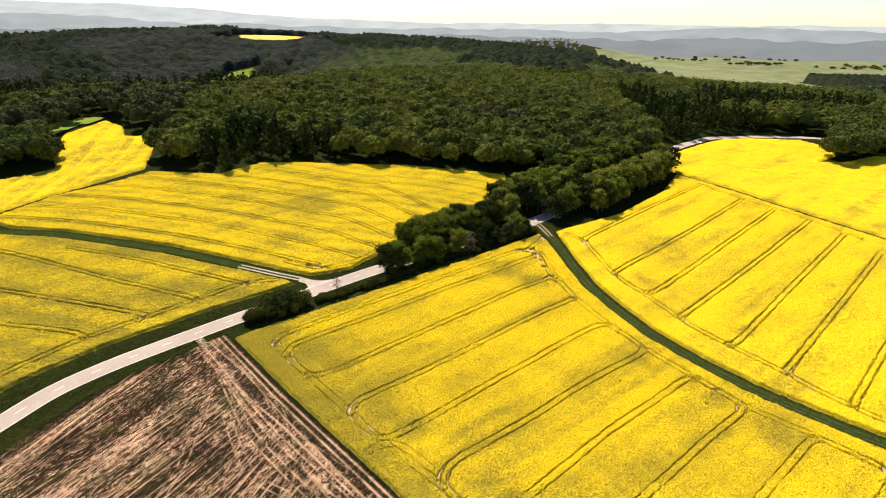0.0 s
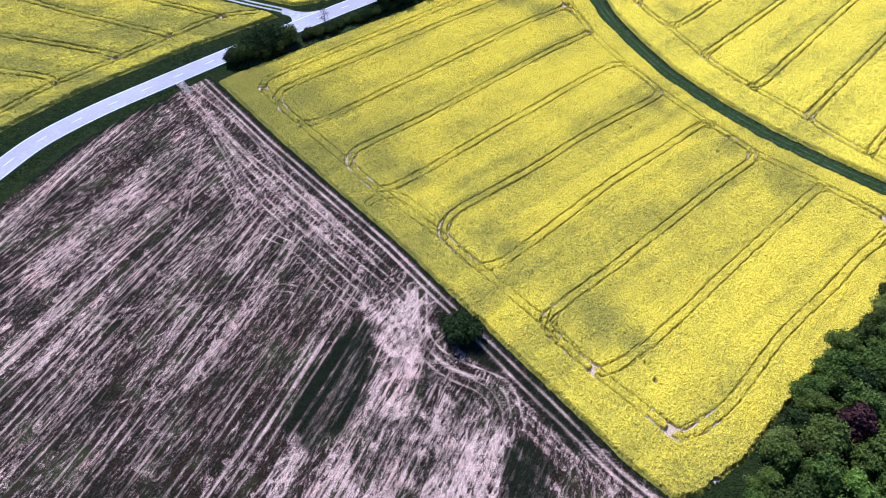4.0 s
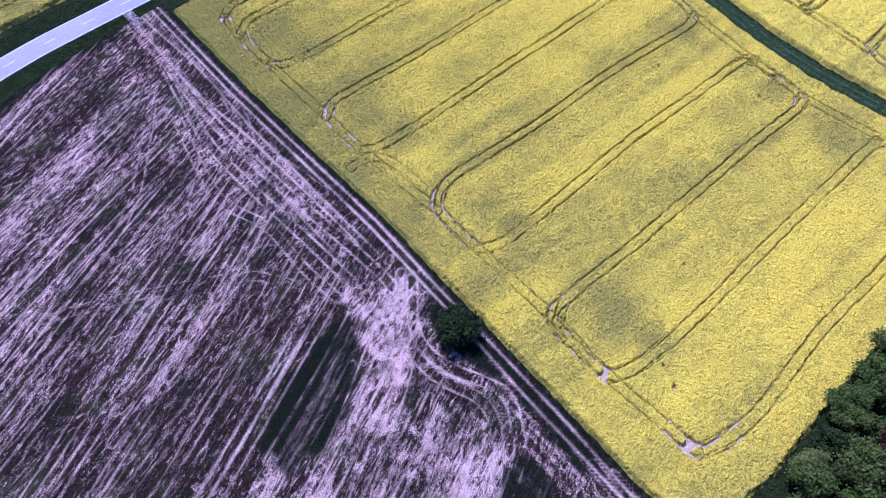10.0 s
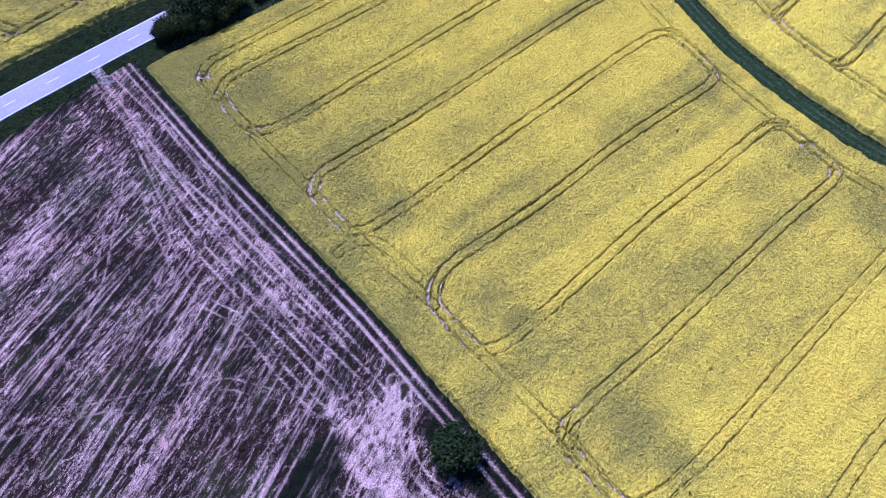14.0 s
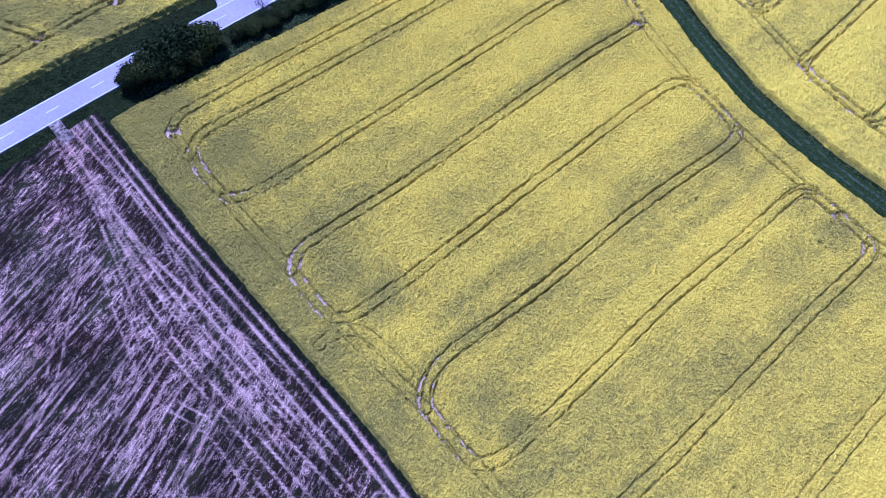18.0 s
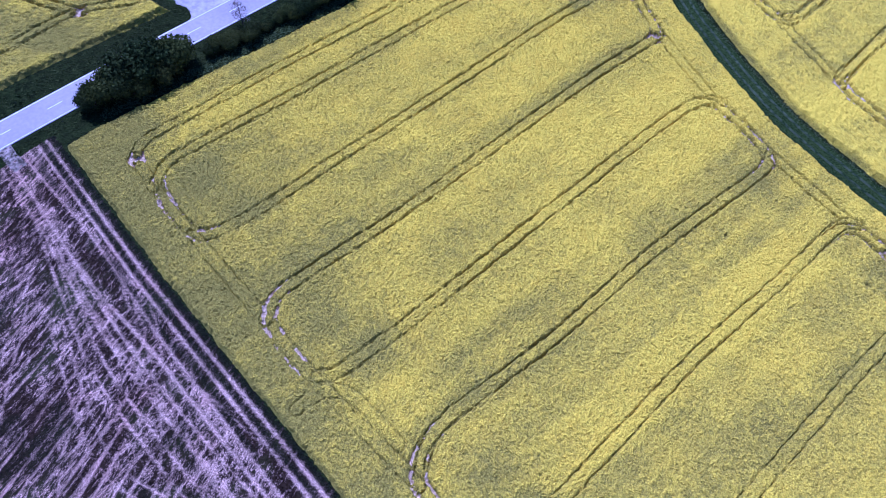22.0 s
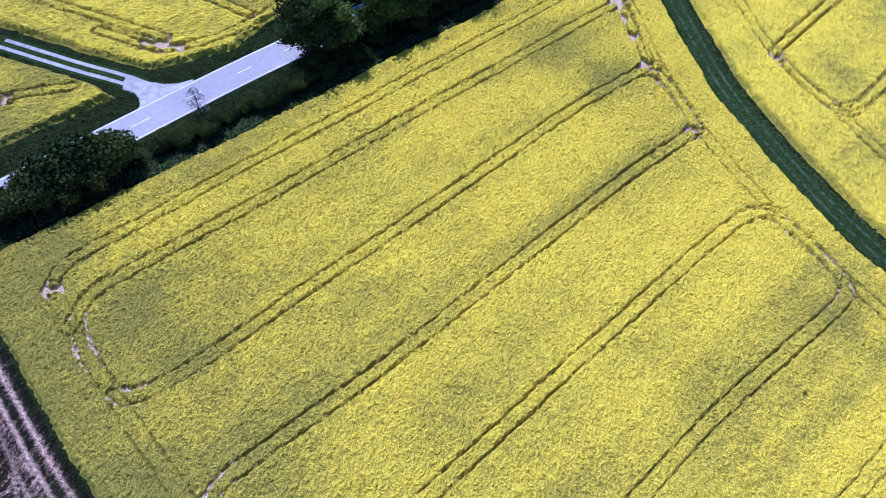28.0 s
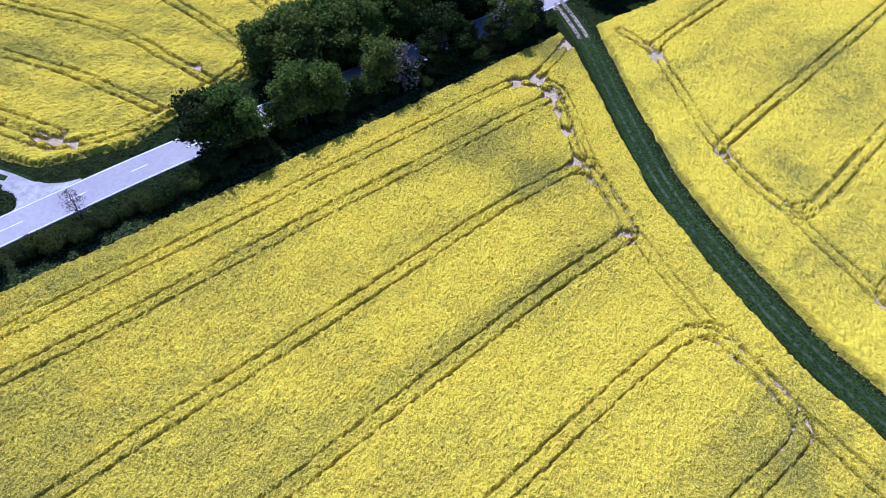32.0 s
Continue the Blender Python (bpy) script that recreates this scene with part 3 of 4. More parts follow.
field("rapeseed_field", "yellow rapeseed sloping up to the edge of the wood", UPPER_OUT, 0.33, UPPER_RUTS, [(-58.6, 143.4, 2.6), (-55.6, 143.4, 2.0), (-61.4, 143.2, 1.8), (-45.5, 152.6, 1.6), (-44, 165.6, 2.2)], [(-80, 200, 14)], 51, turn=-0.25, bloom=0.04, rut_width=0.22, follow=LANE, faded=0.16)
FAR_LEFT_OUT = [(-201, 160), (-192, 187), (-182, 208), (-173, 230), (-187, 262), (-202, 288), (-208, 282), (-215, 281), (-228, 300), (-246, 311), (-249, 277), (-235, 248), (-213, 221), (-224, 202), (-260, 190), (-262, 158)]
field("rapeseed_field", "yellow rapeseed tongue running between two woods", FAR_LEFT_OUT, 0.9, [([(-196, 168), (-202, 200), (-210, 232), (-226, 270), (-238, 304)], 0.9), ([(-188, 190), (-190, 214), (-196, 244), (-208, 276)], 0.9), ([(-214, 166), (-218, 196), (-222, 225), (-238, 262)], 0.9)], [], [], 61, turn=1.75, rut_width=0.6)


# ---- stubble ----
STUBBLE_OUT = [(-71.6, 100.4), (-47.6, 79.2), (-29.0, 63.9), (-13.8, 51.3), (-0.1, 38.7), (21.1, 19.4), (30.4, 10.8), (37.2, 5.8), (33, -2), (30, -12), (26, -60), (-118, -60), (-119, -12), (-105.5, 37), (-99.5, 56), (-95.5, 66.5), (-88, 78.5), (-79, 90.5)]


def tracks_on(x, y, lines, width, seed):
    out = np.zeros(len(x))
    for line, gauge, *weight in lines:
        g = line_gap(x, y, rounded(line, 1.5))
        k = np.exp(-(((g - gauge) / width) ** 2)) * (0.4 + 0.8 * vnoise(x / 1.7, y / 1.7, seed))
        out = np.maximum(out, k * (weight[0] if weight else 1.0))
    return np.clip(out, 0, 1)


def build_stubble():
    p, q, f = grid(np.arange(-110, 62, 0.27), np.arange(-95, 78, 0.33))
    x, y = 0.954 * p + 0.30 * q, 0.954 * q - 0.30 * p
    d = inside(x, y, STUBBLE_OUT)
    keep = d > -1.2
    f = f[keep[f].all(1)]
    used = np.unique(f)
    back = np.full(len(x), -1)
    back[used] = np.arange(len(used))
    x, y, d, f = x[used], y[used], d[used], back[f]
    p, q = x * 0.945 - y * 0.327, x * 0.327 + y * 0.945
    crop_side = line_gap(x, y, [(-71.6, 100.4), (-47.6, 79.2), (-29.0, 63.9), (-13.8, 51.3), (-0.1, 38.7), (21.1, 19.4), (30.4, 10.8), (37.2, 5.8)])
    road_side = line_gap(x, y, [(-118, -60), (-119, -12), (-105.5, 37), (-99.5, 56), (-95.5, 66.5), (-88, 78.5), (-79, 90.5)])
    r, s = x * 0.77 - y * 0.64, x * 0.64 + y * 0.77
    p = p + 2.0 * (vnoise(x / 34, y / 34, 30) - 0.5)
    # broad bands of straw left by the combine, thinned in olive patches
    straw = 0.52 * vnoise(p / 2.6, q / 95, 2) + 0.28 * vnoise(p / 0.9, q / 45, 3) + 0.30 * vnoise(p / 8, q / 110, 4)
    straw = smooth(0.44, 0.86, straw) * 0.62
    blot = smooth(0.50, 0.70, 0.6 * vnoise(x / 9, y / 9, 32) + 0.4 * vnoise(p / 5, q / 16, 33))
    straw = straw * (1 - 0.75 * blot)
    wedge = smooth(21, 9, crop_side + 7 * (vnoise(x / 9, y / 9, 8) - 0.5))
    head = smooth(0.36, 0.80, 0.55 * vnoise(s / 1.5, r / 55, 5) + 0.45 * vnoise(s / 0.6, r / 30, 6)) * 0.5
    straw = straw * (1 - 0.75 * wedge) + head * wedge
    # pairs of wheel lines along the runs
    rng = np.random.default_rng(47)
    wheel = np.zeros(len(x))
    fade = 0.35 + 0.8 * vnoise(x / 5, y / 5, 48)
    for p0 in np.arange(-112, 60, 3.9):
        p1, lean, bow = p0 + rng.uniform(-1.6, 1.6), rng.normal() * 0.05, rng.uniform(-1.2, 1.2)
        g = np.abs(p - p1 - lean * (q - 30) - bow * np.sin(q / 38 + p0))
        wheel = np.maximum(wheel, np.exp(-(((g - 0.85) / 0.27) ** 2)) * fade * rng.uniform(0.25, 0.85))
    wheel = wheel * (1 - 0.6 * wedge)
    # tracks that fan out from the entrance and cross the runs
    fans = [
        ([(-58, 69), (-49, 57), (-43, 51), (-34, 47), (-26, 40), (-19, 35)], 0.85, 0.8),
        ([(-47, 73), (-44, 68), (-47, 55), (-54, 40), (-60, 25), (-66, 5)], 0.85, 0.8),
        ([(-78, 29), (-68, 25.4), (-61, 28), (-51, 32), (-36, 37), (-30, 37), (-18, 35)], 0.85, 0.55),
        ([(-74, 94), (-60, 76), (-50, 64), (-38, 54), (-26, 45), (-17, 38)], 0.9, 0.9),
        ([(-74, 94), (-62, 80), (-48, 67), (-34, 56), (-20, 46), (-12, 40), (-8, 36)], 0.9, 1.0),
        ([(-73, 93), (-66, 78), (-62, 62), (-60, 45), (-66, 24)], 0.8, 0.7),
        ([(-73, 93), (-68, 82), (-72, 66), (-80, 52), (-90, 30)], 0.8, 0.7),
        ([(-73, 94), (-56, 72), (-50, 60), (-50, 44), (-56, 22)], 0.8, 0.75),
        ([(-72, 92), (-54, 73), (-46, 66), (-36, 62), (-26, 56)], 0.85, 0.7),
        ([(-50, 76), (-40, 62), (-36, 48), (-40, 30), (-48, 8)], 0.85, 0.7),
        ([(-40, 68), (-32, 54), (-30, 40), (-36, 20), (-44, 0)], 0.85, 0.6),
        ([(-7, 40), (-5, 30.4), (0.4, 25.6), (10, 22.4), (12.4, 17), (13, 13), (11, 6), (6, -6)], 0.9, 1.0),
        ([(-9, 41), (-7, 31), (-2, 24.4), (7, 20.4), (9.6, 14), (9, 4)], 0.9, 0.9),
        ([(4, 27), (8, 25.6), (11, 21), (14, 14)], 0.9, 0.45),
        ([(10, 24), (16, 18), (20, 11), (19.4, 4), (15, -4)], 0.9, 0.5),
        ([(12, 22), (19, 16), (24, 8), (23, 0), (18, -8)], 0.9, 0.6),
        ([(10, 20), (16, 13), (17, 7), (14, 1)], 0.9, 0.5),
        ([(24, 13), (28, 8), (27, 1), (22, -6)], 0.85, 0.9),
        ([(27, 12), (32, 7), (38, 4)], 0.8, 0.9),
        ([(-16, 32), (-19, 22), (-24, 8)], 0.9, 0.7),
        ([(-14.5, 24), (-18, 14), (-22, 4)], 0.6, 0.5),
        ([(-10, 36), (-12, 26), (-15, 12), (-20, -4)], 0.9, 0.9),
        ([(-6, 33), (-6, 22), (-10, 6), (-14, -8)], 0.9, 0.8),
    ]
    mouth = 0.3 + 0.7 * smooth(3, 24, np.hypot(x + 74, y - 94))
    wheel = np.maximum(wheel, 0.85 * mouth * tracks_on(x, y, fans, 0.25, 15))
    for off, k in ((1.35, 1.0), (3.1, 1.0), (4.8, 0.6), (7.3, 0.6), (10.4, 0.45)):
        wander = off + (0.3 + 0.26 * off) * (vnoise(r / 24, s * 0, int(off * 10)) - 0.5)
        ends = 1.0 if off < 4 else smooth(44, 54, y - 0.2 * x) + 0.35 * smooth(22, 44, y)
        wheel = np.maximum(wheel, k * ends * np.exp(-(((crop_side - wander) / 0.34) ** 2)) * (0.5 + 0.55 * vnoise(r / 4, s / 4, 38)))
    # trodden pale ground
    pale = inside(x, y, [(-19, 38), (-13, 35), (-8, 40), (-5, 29.5), (-2, 24), (-9, 21), (-13.6, 27)])
    straw = np.maximum(straw, smooth(-2.5, 2.5, pale + 5 * (vnoise(x / 2.2, y / 2.2, 50) - 0.5)) * (0.45 + 0.6 * vnoise(x / 0.8, y / 0.8, 51)))
    pale = inside(x, y, [(-12, 20), (-4, 18), (9, 19.6), (11.4, 13), (9.6, 3), (2, -8), (-12, -6), (-18, 2), (-15, 11)])
    straw = np.maximum(straw, smooth(-3, 4, pale + 5 * (vnoise(x / 3, y / 3, 52) - 0.5)) * (0.30 + 0.45 * vnoise(x / 1.1, y / 1.1, 53) + 0.35 * vnoise(p / 0.8, q / 14, 54) - 0.4 * blot))
    for cx, cy, rad, k in ((-73.5, 95.5, 2.6, 0.5), (-40, 57, 3, 0.35), (-31, 52, 2.5, 0.4), (34, 5, 4, 0.4)):
        straw = straw + k * np.exp(-((np.hypot(x - cx, y - cy) / rad) ** 2)) * (0.5 + vnoise(x * 0.8, y * 0.8, 14))
    straw = straw * (0.68 + 0.32 * smooth(-60, -10, x + 0.3 * y))
    # weeds
    weed = 0.55 * blot * smooth(0.35, 0.6, vnoise(x / 2.2, y / 2.2, 16))
    dark = inside(x, y, [(-16.4, 33), (-14.6, 28), (-13.4, 18), (-16, 10.6), (-21.6, 6.2), (-26, 10), (-24.6, 20), (-20, 29)])
    weed = np.maximum(weed, smooth(-0.8, 0.8, dark + 1.6 * (vnoise(x / 1.5, y / 1.5, 19) - 0.5)))
    strip = inside(x, y, [(-4.4, 42), (4, 35), (21.1, 19.4), (30, 11.4), (29, 9), (24, 11), (19.6, 14), (15, 19), (10, 24.6), (5, 26.4), (-0.4, 27.6), (-2.8, 33)])
    weed = np.maximum(weed, smooth(-1.0, 1.0, strip + 2.2 * (vnoise(x / 1.6, y / 1.6, 20) - 0.5)))
    patch = inside(x, y, [(12.6, 14), (15, 13), (18.4, 9), (18.4, 2), (14, -4), (9.6, -2), (10.6, 5), (11, 10)])
    weed = np.maximum(weed, smooth(-1.2, 1.0, patch + 2.2 * (vnoise(x / 1.5, y / 1.5, 23) - 0.5)) * 0.95)
    weed = np.maximum(weed, 0.9 * smooth(10, 4, np.hypot(x - 33, y + 6) + 3 * (vnoise(x / 2, y / 2, 24) - 0.5)))
    weed = np.maximum(weed, 0.92 * np.exp(-(((crop_side - 2.2) / 0.62) ** 2)))
    weed = np.maximum(weed, smooth(1.1, 0.5, crop_side))
    weed = np.maximum(weed, 0.85 * np.exp(-(((crop_side - 4.2) / 0.8) ** 2)) * smooth(0.4, 0.6, vnoise(r / 7, s, 25)))
    weed = np.maximum(weed, smooth(3.4, 0.4, road_side + 2.2 * (vnoise(x / 2, y / 2, 22) - 0.5)))
    lush = smooth(-1, 1.5, np.maximum(strip, patch))
    wheel = wheel * (1 - lush * smooth(3.4, 4.4, crop_side) * (0.15 + 0.65 * smooth(0.45, 0.6, vnoise(x / 0.8, y / 0.8, 55))))
    weed = np.clip(weed * (1 - 0.9 * np.clip(wheel, 0, 1)), 0, 1)
    straw = np.clip(straw, 0, 1.2)
    wheel = np.clip(wheel, 0, 1)
    z = land(x, y) + 0.06 + 0.10 * (vnoise(x / 0.7, y / 0.7, 24) - 0.5) * (1 - wheel) - 0.05 * wheel + 0.12 * weed * vnoise(x * 1.5, y * 1.5, 25)
    z = np.where(d < 0, land(x, y) + 0.03 * d - 0.02, z)
    me = sheet_mesh("stubble_field", np.stack([x, y, z], 1), f, STUBBLE, True, {"straw": straw, "weed": weed, "head": wedge, "wheel": wheel})
    tagged(new("stubble_field", me), "brown stubble field with pale straw streaks and tractor tracks", "crop field", kind="stuff")


build_stubble()


# ---- trees ----
def leaf_cloud(rng, blobs, count, size, droop=0.2):
    """Leaf quads over the skins of several ellipsoids (centre, radii)."""
    area = np.array([(r[0] * r[1] + r[1] * r[2] + r[0] * r[2]) for _, r in blobs])
    pick = rng.choice(len(blobs), count, p=area / area.sum())
    way = rng.normal(size=(count, 3))
    way /= np.linalg.norm(way, axis=1)[:, None]
    way[:, 2] = np.where(rng.random(count) < 0.6, np.abs(way[:, 2]), way[:, 2])
    cen = np.array([c for c, _ in blobs])[pick]
    rad = np.array([r for _, r in blobs])[pick]
    deep = 1 - 0.34 * rng.random(count) ** 2 + (0.15 if size < 0.7 else 0.10) * rng.normal(size=count)
    at = cen + way * rad * deep[:, None]
    n = way + (0.7 if size < 0.7 else 0.28) * rng.normal(size=(count, 3))
    n /= np.linalg.norm(n, axis=1)[:, None]
    a = np.cross(n, rng.normal(size=(count, 3)))
    a /= np.linalg.norm(a, axis=1)[:, None]
    b = np.cross(n, a)
    s = size * (0.6 + 0.8 * rng.random(count))[:, None]
    a, b = a * s, b * s * 0.75
    v = np.stack([at - a, at - b * 0.8 - n * s * 0.15, at + a, at + b], 1).reshape(-1, 3)
    return v, np.arange(count * 4).reshape(-1, 4)


def lump(rng, centre, radii, n, rough=0.25, low=-0.6):
    """A knobbly closed mass of foliage: a cube drawn out to an ellipsoid, its skin uneven."""
    g = np.linspace(-1, 1, n + 1)
    a, b = [m.ravel() for m in np.meshgrid(g, g)]
    one = np.ones(len(a))
    sides = [(a, b, one), (one, a, b), (-one, b, a), (b, one, a), (a, -one, b)]
    v = np.concatenate([np.stack(q, 1) for q in sides])
    v = np.tan(v * 0.76)
    v /= np.linalg.norm(v, axis=1)[:, None]
    o = rng.random(3) * 50
    swell = 1 + rough * 2 * (vnoise(v[:, 0] * 2.2 + v[:, 2] * 1.3 + o[0], v[:, 1] * 2.2 - v[:, 2] * 1.1 + o[1], int(o[2])) - 0.5)
    v = np.maximum(v, (-9, -9, low)) * swell[:, None] * np.array(radii) + np.array(centre)
    i = (np.arange(n)[:, None] * (n + 1) + np.arange(n)[None]).ravel()
    q = np.stack([i, i + 1, i + n + 2, i + n + 1], 1)
    m = len(a)
    f = np.concatenate([q, q + m, q[:, ::-1] + 2 * m, q[:, ::-1] + 3 * m, q + 4 * m])
    # each facet stands alone, tipped a little, like a spray of leaves
    v = v[f.ravel()].reshape(-1, 4, 3)
    v = v + rng.normal(size=v.shape) * 0.045 * max(radii)
    return v.reshape(-1, 3), np.arange(f.size).reshape(-1, 4)


def gather(pieces):
    V, F, n = [], [], 0
    for v, f in pieces:
        V.append(v)
        F.append(f + n)
        n += len(v)
    return np.concatenate(V), np.concatenate(F)


def tube(points, radii, sides=7):
    verts, faces = [], []
    for i, (p, r) in enumerate(zip(points, radii)):
        for j in range(sides):
            a = 2 * math.pi * j / sides
            verts.append((p[0] + r * math.cos(a), p[1] + r * math.sin(a), p[2]))
        if i:
            o = (i - 1) * sides
            faces += [(o + j, o + (j + 1) % sides, o + sides + (j + 1) % sides, o + sides + j) for j in range(sides)]
    return verts, faces


def tree_parts(seed, height, spread, leaves, size, mat, low=0.18, blobs_n=11, solid=1):
    """Meshes of a broadleaf tree: trunk with limbs, and an uneven crown."""
    rng = np.random.default_rng(seed)
    blobs = []
    for i in range(blobs_n):
        a = i * 2.4 + rng.random()
        k = i / (blobs_n - 1)
        z = height * (low + 0.14 + (0.80 - low) * k)
        out = spread * 0.5 * math.sqrt(max(0.05, 1 - (1.7 * k - 0.55) ** 2 * 0.75)) * (0.35 + 0.5 * rng.random())
        r = spread * (0.20 + 0.12 * rng.random()) * (1 - 0.25 * k)
        blobs.append(((out * math.cos(a), out * math.sin(a), min(z, height - r * 0.8)), (r, r, r * (0.75 + 0.2 * rng.random()))))
    v, f = gather([leaf_cloud(rng, blobs, leaves, size)] + [lump(rng, c, [q * 0.66 for q in r], 4) for c, r in blobs] * solid)
    crown = sheet_mesh("crown", v, f, mat)
    tv, tf = tube([(0, 0, -0.4), (0.05, 0, height * 0.1), (0.1, 0.05, height * 0.35), (0.15, 0, height * 0.75)], [height * 0.030, height * 0.022, height * 0.017, 0.03])
    for c, _ in blobs[:: 2]:
        lv, lf = tube([(0.08, 0.03, height * 0.24), (c[0] * 0.5, c[1] * 0.5, (c[2] + height * 0.26) / 2), c], [height * 0.010, height * 0.007, 0.03], 5)
        o = len(tv)
        tv += lv
        tf += [tuple(i + o for i in q) for q in lf]
    return sheet_mesh("trunk", tv, tf, BARK), crown


def make_tree(name, meshes, x, y, scale, turn, label, category="tree", group="", wide=1.0):
    ob = new(name)
    ob.empty_display_size = 0.5
    ob.matrix_basis = Matrix.LocRotScale((x, y, float(land(x, y))), Euler((0, 0, turn)), (scale * wide, scale * wide, scale))
    for key, me in meshes:
        part(key, me, ob)
    return tagged(ob, label, category, group)


TREES = [tree_parts(100 + i, 12.0, 10.8, 4200, 0.27, m, 0.06) for i, m in enumerate((LEAF, LEAF, LEAF_LIGHT, LEAF, LEAF_DARK))]
COPPER = tree_parts(120, 12.0, 9, 2300, 0.36, LEAF_COPPER)
THIN = tree_parts(121, 9.0, 6, 420, 0.22, LEAF_BARE, 0.1, 9, 0)
WOODY = [tree_parts(140 + i, 12.0, 9.0, 3000, 0.28, m) for i, m in enumerate((LEAF, LEAF_LIME, LEAF_LIGHT, LEAF, LEAF_DARK, LEAF_SHRUB))]
MIDS = [tree_parts(130 + i, 12.5, 9.5, 1000, 0.50, m) for i, m in enumerate((LEAF, LEAF, LEAF_LIGHT, LEAF_DARK))]
rnd = random.Random(5)
# avenue along the road
walked = 0.0
avenue = rounded(ROAD, 1.0)
gap = {-5.4: 0.0, -9.6: 2.0, 4.8: 1.0, 9.6: 9.0, -15.5: 70.0, -21.0: 72.0, 14.5: 72.0}
last = dict(gap)
for i in range(1, len(avenue)):
    (xa, ya), (xb, yb) = avenue[i - 1], avenue[i]
    step = math.hypot(xb - xa, yb - ya)
    if ya < 143.5 or ya > 292:
        continue
    walked += step
    nx, ny = (yb - ya) / step, -(xb - xa) / step
    for off in gap:
        if walked - last[off] < (4.6 if off > -12 else 6.2):
            continue
        last[off] = walked + rnd.uniform(-1.0, 1.0)
        if off < 0 and ya < 158 or off > 9 and walked < 106 or off > -10 and 73 < walked < 87:
            continue
        x, y = xa + nx * off + rnd.uniform(-0.9, 0.9), ya + ny * off + rnd.uniform(-0.9, 0.9)
        far = y > 195
        k = rnd.choice((0, 1, 2, 3)) if far else rnd.choice((0, 1, 3, 3, 2, 4))
        me = MIDS[k] if far else TREES[k]
        h = 0.92 if off == 4.8 and ya < 153 else rnd.uniform(0.80, 1.0) if off > 0 else rnd.uniform(0.82, 1.05)
        # low ones take the darkest leaves, their colour standing in for avenue shade
        if off == 4.8 and 153 <= ya < 195:
            h, me = (rnd.uniform(0.72, 0.9), TREES[rnd.choice((0, 1, 3, 4))]) if rnd.random() < 0.62 else (rnd.uniform(0.35, 0.55), TREES[4])
            x, y = x + rnd.uniform(-0.6, 1.6), y - rnd.uniform(-0.6, 1.6)
        if far:
            h = rnd.uniform(0.9, 1.15)
        make_tree("tree", (("trunk", me[0]), ("crown", me[1])), x, y, h, rnd.uniform(0, 6.3), "tall green broadleaf tree in the avenue by the road", group="avenue trees")
for x, y, s in ((-47.4, 129.6, 0.55), (-6.5, 164.5, 1.0), (9, 182, 0.9), (24, 206, 1.0), (47, 228, 1.1)):
    make_tree("tree", (("trunk", THIN[0]), ("crown", THIN[1])), x, y, s, rnd.uniform(0, 6.3), "nearly bare greyish tree with thin twigs", group="avenue trees")
# wood at the corner of the crop
WOOD = []
edge_line = [(20, -26), (28, -10), (37, -2.5), (47, 6.5), (59.4, 23.4), (73, 39.6), (88.5, 52.4), (107, 62.5), (126, 68)]
for ring in range(7):
    for x, y in beside(rounded(edge_line, 4.6 if ring < 2 else 5.6), 1.7 + ring * 4.8):
        WOOD.append((x + rnd.uniform(-1.6, 1.6), y + rnd.uniform(-1.6, 1.6)))
MARKED = [(66.5, 19.0, COPPER, 0.85, "copper-leaved tree among green trees of the wood"), (62, 8.5, WOODY[1], 0.8, "bright lime-green tree in the wood"), (40, -1.5, WOODY[1], 0.62, "bright lime-green tree at the corner of the wood"), (50, 0.5, WOODY[2], 0.75, "fresh green broadleaf tree at the edge of the wood")]
for x, y, me, s, label in MARKED:
    make_tree("tree", (("trunk", me[0]), ("crown", me[1])), x, y, s, rnd.uniform(0, 6.3), label, group="wood by the crop")
for i, (x, y) in enumerate(WOOD):
    if any(math.hypot(x - m[0], y - m[1]) < 3.4 for m in MARKED):
        continue
    me, label = WOODY[rnd.choice((0, 0, 3, 3, 0, 3, 4, 5, 5, 4, 2))], "green broadleaf tree at the edge of the wood"
    make_tree("tree", (("trunk", me[0]), ("crown", me[1])), x, y, rnd.uniform(0.5, 0.68) if i < 26 else rnd.uniform(0.66, 0.92), rnd.uniform(0, 6.3), label, group="wood by the crop")


def bush_parts(seed, height, spread, leaves, size, mat):
    rng = np.random.default_rng(seed)
    blobs = [((spread * 0.32 * math.cos(i * 2.4) * (i > 0), spread * 0.32 * math.sin(i * 2.4) * (i > 0), height * (0.35 + 0.3 * rng.random())), (spread * 0.26, spread * 0.26, height * 0.36)) for i in range(7)]
    v, f = gather([leaf_cloud(rng, blobs, leaves, size)] + [lump(rng, c, [q * 0.66 for q in r], 4) for c, r in blobs])
    sv, sf = [], []
    for c, _ in blobs:
        lv, lf = tube([(c[0] * 0.15, c[1] * 0.15, -0.2), (c[0] * 0.6, c[1] * 0.6, c[2] * 0.6), c], [0.07, 0.05, 0.02], 5)
        o = len(sv)
        sv += lv
        sf += [tuple(i + o for i in q) for q in lf]
    return sheet_mesh("stems", sv, sf, BARK), sheet_mesh("foliage", v, f, mat)


BUSHES = [bush_parts(200 + i, 3.2, 4.6, 2600, 0.15, m) for i, m in enumerate((LEAF_SHRUB, LEAF_DARK, LEAF))]


def bush(x, y, k, scale, label, wide=1.0):
    make_tree("bush", (("stems", BUSHES[k][0]), ("foliage", BUSHES[k][1])), x, y, scale, rnd.uniform(0, 6.3), label, "bush", wide=wide)


